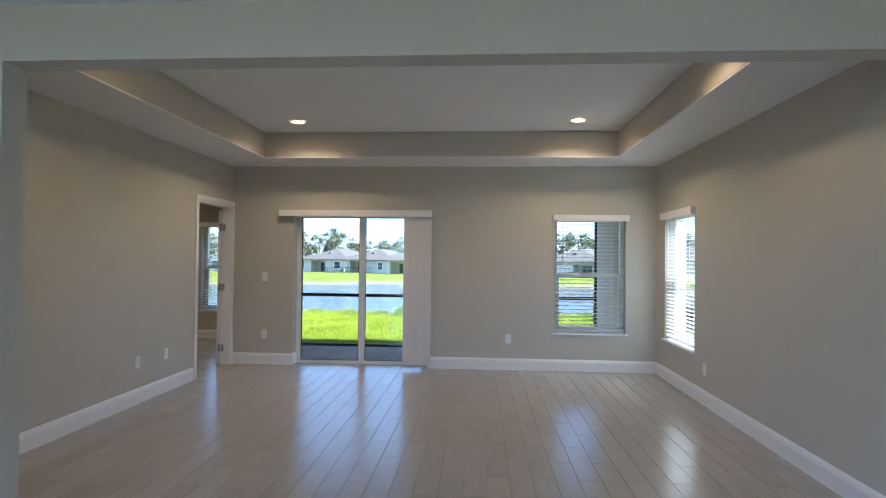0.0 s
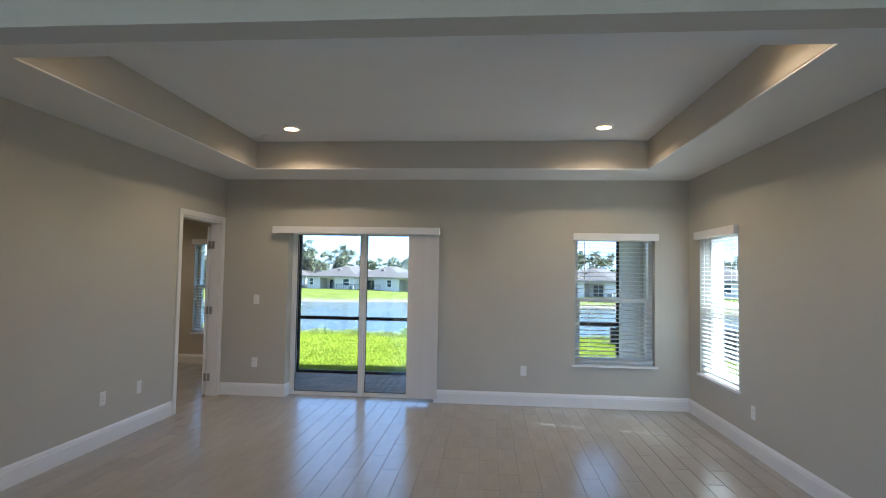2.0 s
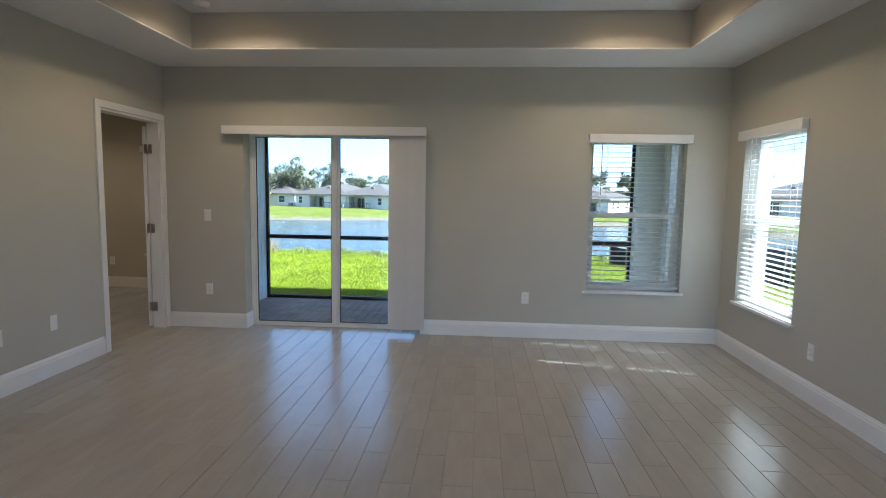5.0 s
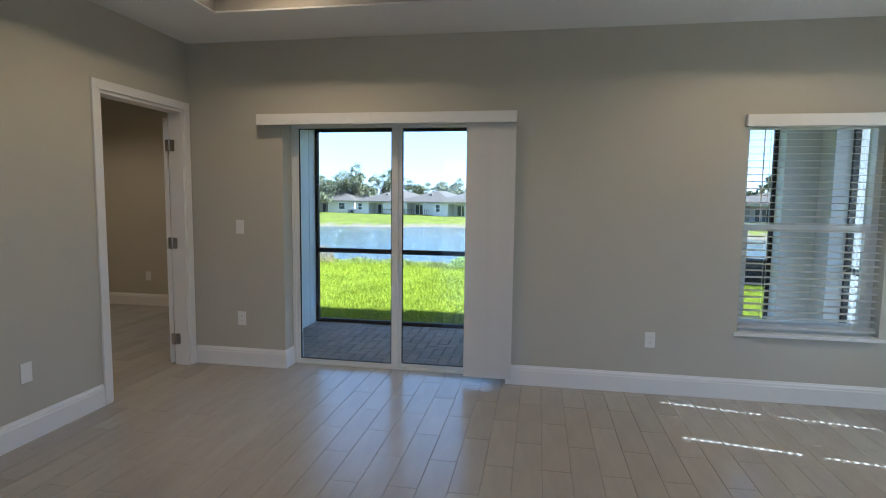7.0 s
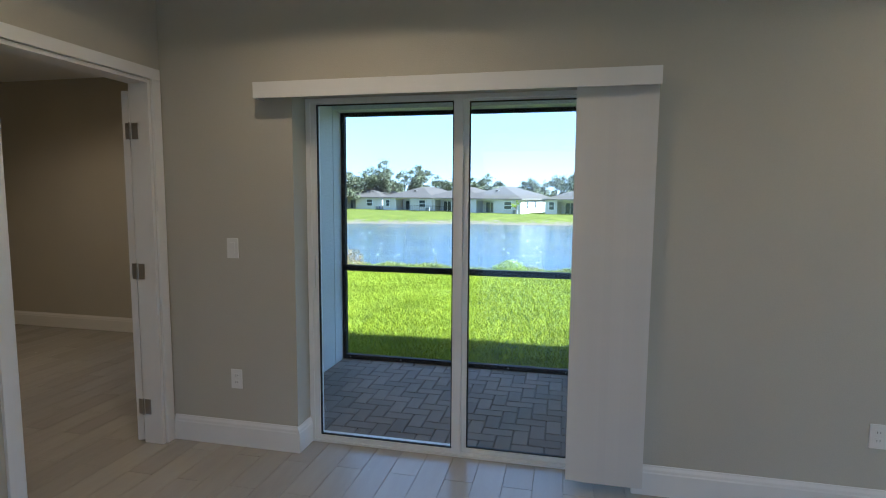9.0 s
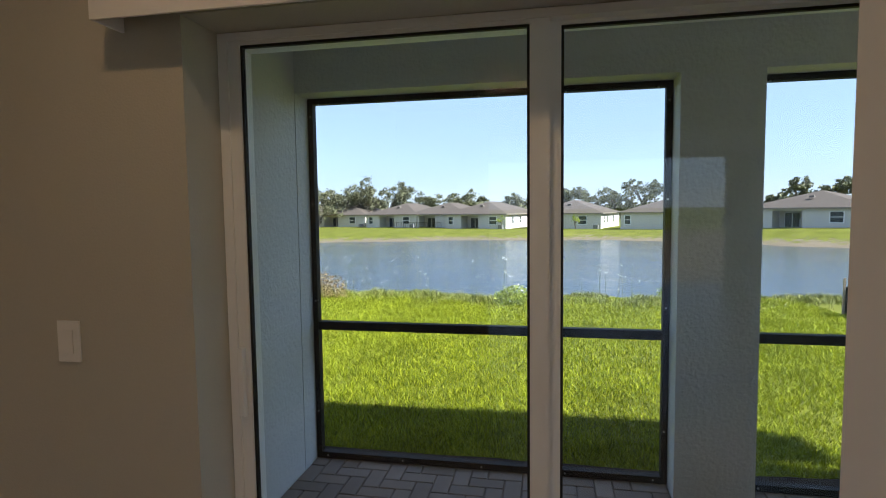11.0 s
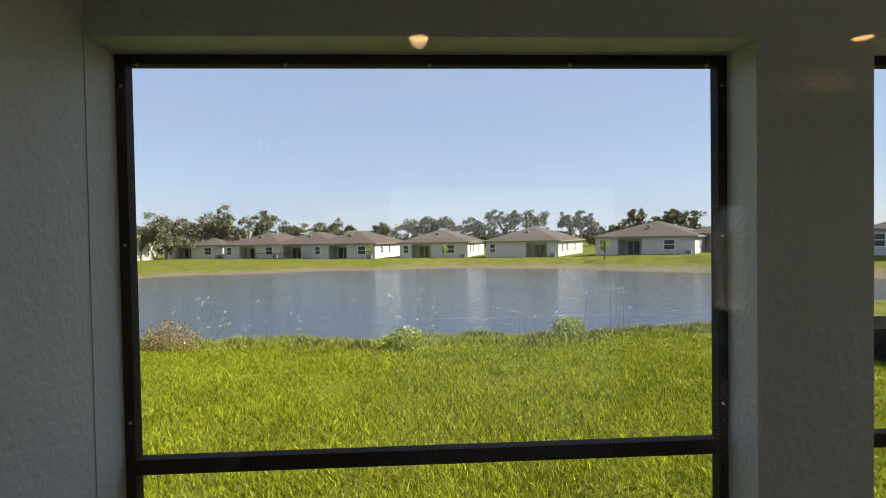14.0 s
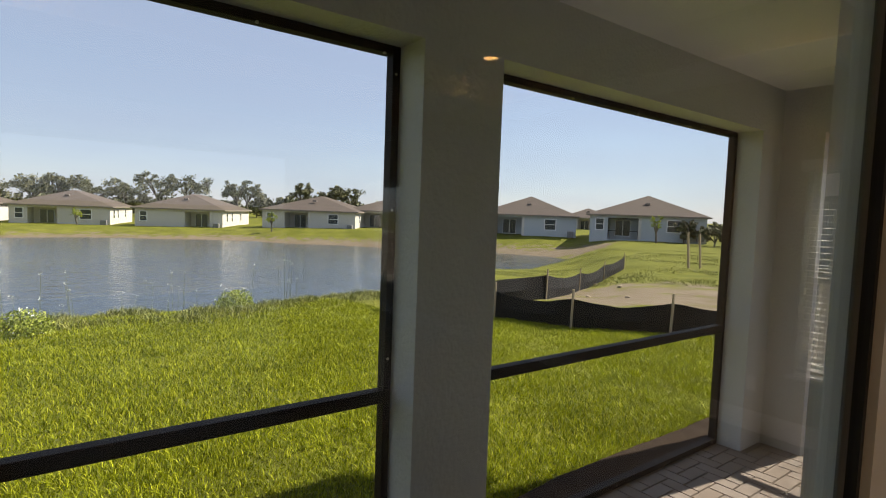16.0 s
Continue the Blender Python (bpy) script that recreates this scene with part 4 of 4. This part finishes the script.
# iron fence behind one garden
fx, fy = CX + 103 * math.sin(radians(-13.5)), CY + 103 * math.cos(radians(-13.5))
gf2 = tagged(empty("garden_fence", fx, fy, ground_z(fx, fy), -14), "black metal picket fence across the lake", "fence")
part("rail", boxes((-5, 5, -0.03, 0.03, 1.1, 1.16), (-5, 5, -0.03, 0.03, 0.15, 0.2)), M_BRONZE, gf2)
for i in range(26):
    part("picket", boxes((-5 + i * 0.4 - 0.03, -5 + i * 0.4 + 0.03, -0.02, 0.02, -0.1, 1.25)), M_BRONZE, gf2)

# neighbour beside the east windows
nb = tagged(empty("house", 27.0, -5.2, -0.1, 180), "pale stucco house next door with hip roof", "house")
part("wall", boxes((-3.2, 3.2, -4.0, 9.0, -0.2, 2.75)), M_HWALL, nb)
part("roof", hip_roof(6.4, 13, 2.75, 4.3, 0.45), M_SHINGLE, nb).location = (0, -4.0, 0)
nw = part("window", boxes((3.2, 3.24, -4.9 + 0.4, -4.9 + 1.6, 0.8, 2.1)), M_VINYL, nb)
part("pane", boxes((3.24, 3.25, -4.9 + 0.5, -4.9 + 1.5, 0.9, 2.0)), M_HGLASS, nw)

# ---- trees ----


def oak(beta, dist, h, spread, seed, dense=1.0, low=0.35, label="broad live oak with ragged open crown behind the houses", leaf=0.28, foliage=M_OAK):
    rnd = random.Random(seed)
    x, y = CX + dist * math.sin(radians(beta)), CY + dist * math.cos(radians(beta))
    h *= 0.86
    th = tagged(empty("tree", x, y, ground_z(x, y) - 0.1), label, "tree", "trees behind the houses")
    bm = bmesh.new()

    def limb(p, q, r0, r1):
        s = cylinder(r0, r1, p, q, 7)
        t = bpy.data.meshes.new("t")
        s.to_mesh(t)
        s.free()
        bm.from_mesh(t)
        bpy.data.meshes.remove(t)

    pts = []
    fork = Vector((rnd.uniform(-0.3, 0.3), 0, h * low))
    limb((0, 0, 0), fork, 0.035 * h, 0.025 * h)
    for i in range(rnd.randint(7, 9)):
        a = rnd.uniform(0, 6.283)
        e = Vector((math.cos(a) * spread * rnd.uniform(0.3, 0.85), math.sin(a) * spread * rnd.uniform(0.3, 0.85), h * rnd.uniform(low + 0.2, 0.93)))
        m = fork.lerp(e, 0.5) + Vector((0, 0, h * 0.05))
        limb(fork, m, 0.018 * h, 0.012 * h)
        limb(m, e, 0.012 * h, 0.005 * h)
        for k in range(5):
            c = m.lerp(e, rnd.uniform(0.3, 1.05)) + Vector((rnd.gauss(0, 1), rnd.gauss(0, 1), rnd.gauss(0, 0.6))) * spread * 0.2
            rr = spread * rnd.uniform(0.09, 0.22)
            for _ in range(int(52 * dense)):
                v = Vector((rnd.gauss(0, 0.5), rnd.gauss(0, 0.5), rnd.gauss(0, 0.36)))
                pts.append(c + v * rr)
    part("trunk", bm, M_BARK, th)
    cr = new("crown", leaf_mesh("crown", pts, leaf, foliage, rnd))
    cr.parent = th
    return th


rt = random.Random(9)
for b, dist, h, s in ((-31, 95, 8.5, 5), (-28.5, 100, 8.5, 5), (-26, 118, 10.5, 6), (-23.8, 122, 11.5, 6), (-21, 128, 10.5, 6), (-18.8, 126, 11.5, 6), (-16.6, 128, 11.6, 6), (-12.5, 150, 10.5, 5),
                      (-9, 160, 10.0, 6), (-3, 165, 9.5, 6), (0.0, 150, 11.0, 6), (1.6, 150, 11.4, 5), (4.5, 150, 10.8, 5), (6.8, 150, 11.2, 6), (9.4, 150, 12.4, 5.5), (12.0, 150, 12.2, 5.5),
                      (16.4, 150, 12.6, 4.5), (17.3, 152, 11.4, 4), (22.6, 140, 11.8, 3.6), (25.4, 140, 11.6, 4.0), (27.5, 150, 11, 5), (-38, 100, 9, 6), (-45, 110, 10, 7)):
    oak(b, dist, h, s, int(b * 10) + 900, dense=1.25 if b < -15 else 0.9, low=0.18 if b < -22 else (0.28 if b < -15 else 0.4))
for i in range(26):
    b = -40 + i * 2.9 + rt.uniform(-1, 1)
    if b < 33:
        oak(b, rt.uniform(165, 185), rt.uniform(4.8, 7.2), 6.5, 300 + i, dense=1.2, low=0.22, label="far rounded dark green tree in the wood line", leaf=0.75)
for b, dist, h in ((47.5, 77, 3.6), (58.5, 67, 4.0), (3.2, 92, 3.2), (19.6, 81, 3.6), (-4.7, 95, 3.2)):
    oak(b, dist, h, 0.9, int(b * 7) + 500, dense=0.2, low=0.35, label="slim young street tree beside a house", leaf=0.10, foliage=M_LEAF)
for i in range(8):
    oak(61 + i * 1.3, rt.uniform(60, 75), rt.uniform(2.0, 3.8), 1.6, 700 + i, dense=0.8, low=0.15, label="scrubby green tree beyond the lot", leaf=0.2)

# ---- floor planks ----
PW, PL, GAP = 0.150, 0.610, 0.0010
floor = structure("floor", boxes((-4.2, RX, SOUTH, 0.0, -0.12, -0.004), (-4.2, -0.12, 0.0, 2.05, -0.12, -0.004), (SL[0], SL[1], 0.0, 0.15, -0.12, -0.004)), M_GROUT, "wood-look porcelain plank floor with tan grout", "floor")


def slab_mesh(name, w, l, h, c, material):
    """A slab with chamfered top edges; its top at z = 0."""
    bm = bmesh.new()
    lo = [bm.verts.new((sx * w / 2, sy * l / 2, -h)) for sx, sy in ((-1, -1), (1, -1), (1, 1), (-1, 1))]
    mi = [bm.verts.new((sx * w / 2, sy * l / 2, -c)) for sx, sy in ((-1, -1), (1, -1), (1, 1), (-1, 1))]
    hi = [bm.verts.new((sx * (w / 2 - c), sy * (l / 2 - c), 0)) for sx, sy in ((-1, -1), (1, -1), (1, 1), (-1, 1))]
    for a, b in ((lo, mi), (mi, hi)):
        for i in range(4):
            bm.faces.new((a[i], a[(i + 1) % 4], b[(i + 1) % 4], b[i]))
    bm.faces.new(hi)
    return mesh_of(name, bm, material)


plank_mesh = slab_mesh("plank", PW - 2 * GAP, PL - 2 * GAP, 0.004, 0.0010, M_TILE)
M_TILE_REST = mat("wood look porcelain plank, far", (0.375, 0.355, 0.325), 0.235, var=0.09, scale=3.0, fine=0.05, fine_scale=26, per_piece=0.035,
                  stretch=(6, 1, 1), tint=(0.41, 0.388, 0.352), island=True)
rv, rfc = [], []


def rest_slab(x0, x1, y0, y1, z0, z1, c):
    k = len(rv)
    rv.extend([(x0, y0, z0), (x1, y0, z0), (x1, y1, z0), (x0, y1, z0), (x0 + c, y0 + c, z1), (x1 - c, y0 + c, z1), (x1 - c, y1 - c, z1), (x0 + c, y1 - c, z1)])
    rfc.extend([(k + 4, k + 5, k + 6, k + 7), (k, k + 1, k + 5, k + 4), (k + 1, k + 2, k + 6, k + 5), (k + 2, k + 3, k + 7, k + 6), (k + 3, k, k + 4, k + 7)])


made = 0
i0 = math.floor((-4.2 - 1.69) / PW)
for i in range(i0, 40):
    xa = 1.69 + i * PW
    if xa > RX:
        break
    off = -0.714 + (0.5 * PL if i % 2 else 0.0)
    j0 = math.floor((SOUTH - off) / PL)
    for j in range(j0, 8):
        ya = off + j * PL
        x0, x1, y0, y1 = max(xa, -4.2) + GAP, min(xa + PW, RX) - GAP, max(ya, SOUTH) + GAP, ya + PL - GAP
        top = 2.05 if xa < -0.12 else (0.15 if SL[0] - 0.12 < xa < SL[1] else 0.0)
        y1 = min(y1, top)
        if x1 - x0 < 0.01 or y1 - y0 < 0.01:
            continue
        whole = abs(x1 - x0 - (PW - 2 * GAP)) < 1e-4 and abs(y1 - y0 - (PL - 2 * GAP)) < 1e-4
        if whole and 0.6 < xa < 4.6 and ya > -3.9 and made < 300:
            p = new("plank", plank_mesh)
            p.location = ((x0 + x1) / 2, (y0 + y1) / 2, 0.0)
            p.parent = floor
            made += 1
        else:
            rest_slab(x0, x1, y0, y1, -0.004, 0.0, 0.0012)
rest = tagged(sheet("planks", rv, rfc, M_TILE_REST), kind="stuff")
rest.parent = floor

# ---- porch pavers, herringbone ----
U = 0.1
pavers = structure("pavement", boxes((0.275, RX + 0.1, 0.292, 1.955, PF - 0.05, PF - 0.012)), M_SAND, "grey tan herringbone concrete pavers on the porch", "pavement")
ph = slab_mesh("paver", 2 * U - 0.006, U - 0.006, 0.012, 0.004, M_PAVER)
pv = slab_mesh("paver", U - 0.006, 2 * U - 0.006, 0.012, 0.004, M_PAVER)
M_PAVER_REST = mat("grey tan concrete paver, far", (0.225, 0.18, 0.145), 0.85, var=0.16, scale=9, fine=0.14, fine_scale=90, per_piece=0.16, bump=0.5, bump_scale=130,
                   tint=(0.19, 0.162, 0.14), spec=0.2, island=True)
rv, rfc = [], []
made = 0
XA, YA, XB, YB = 0.277, 0.30, RX - 0.035, 1.95
for cx in range(-2, 56):
    for cy in range(-2, 22):
        k = (cy - cx) % 4
        if k == 0:
            x0, x1, y0, y1 = cx * U, (cx + 2) * U, cy * U, (cy + 1) * U
        elif k == 1:
            x0, x1, y0, y1 = cx * U, (cx + 1) * U, cy * U, (cy + 2) * U
        else:
            continue
        x0, x1, y0, y1 = x0 + XA, x1 + XA, y0 + YA, y1 + YA
        a0, a1, b0, b1 = max(x0, XA), min(x1, XB), max(y0, YA), min(y1, YB)
        if a1 - a0 < 0.012 or b1 - b0 < 0.012:
            continue
        if (a0, a1, b0, b1) == (x0, x1, y0, y1) and made < 300 and x0 < 4.6:
            p = new("paver", ph if k == 0 else pv)
            p.location = ((x0 + x1) / 2, (y0 + y1) / 2, PF + 0.002 * noise.noise((x0 * 7, y0 * 7, 0)))
            p.parent = pavers
            made += 1
        else:
            rest_slab(a0 + 0.003, a1 - 0.003, b0 + 0.003, b1 - 0.003, PF - 0.012, PF, 0.003)
rest = tagged(sheet("pavers", rv, rfc, M_PAVER_REST), kind="stuff")
rest.parent = pavers
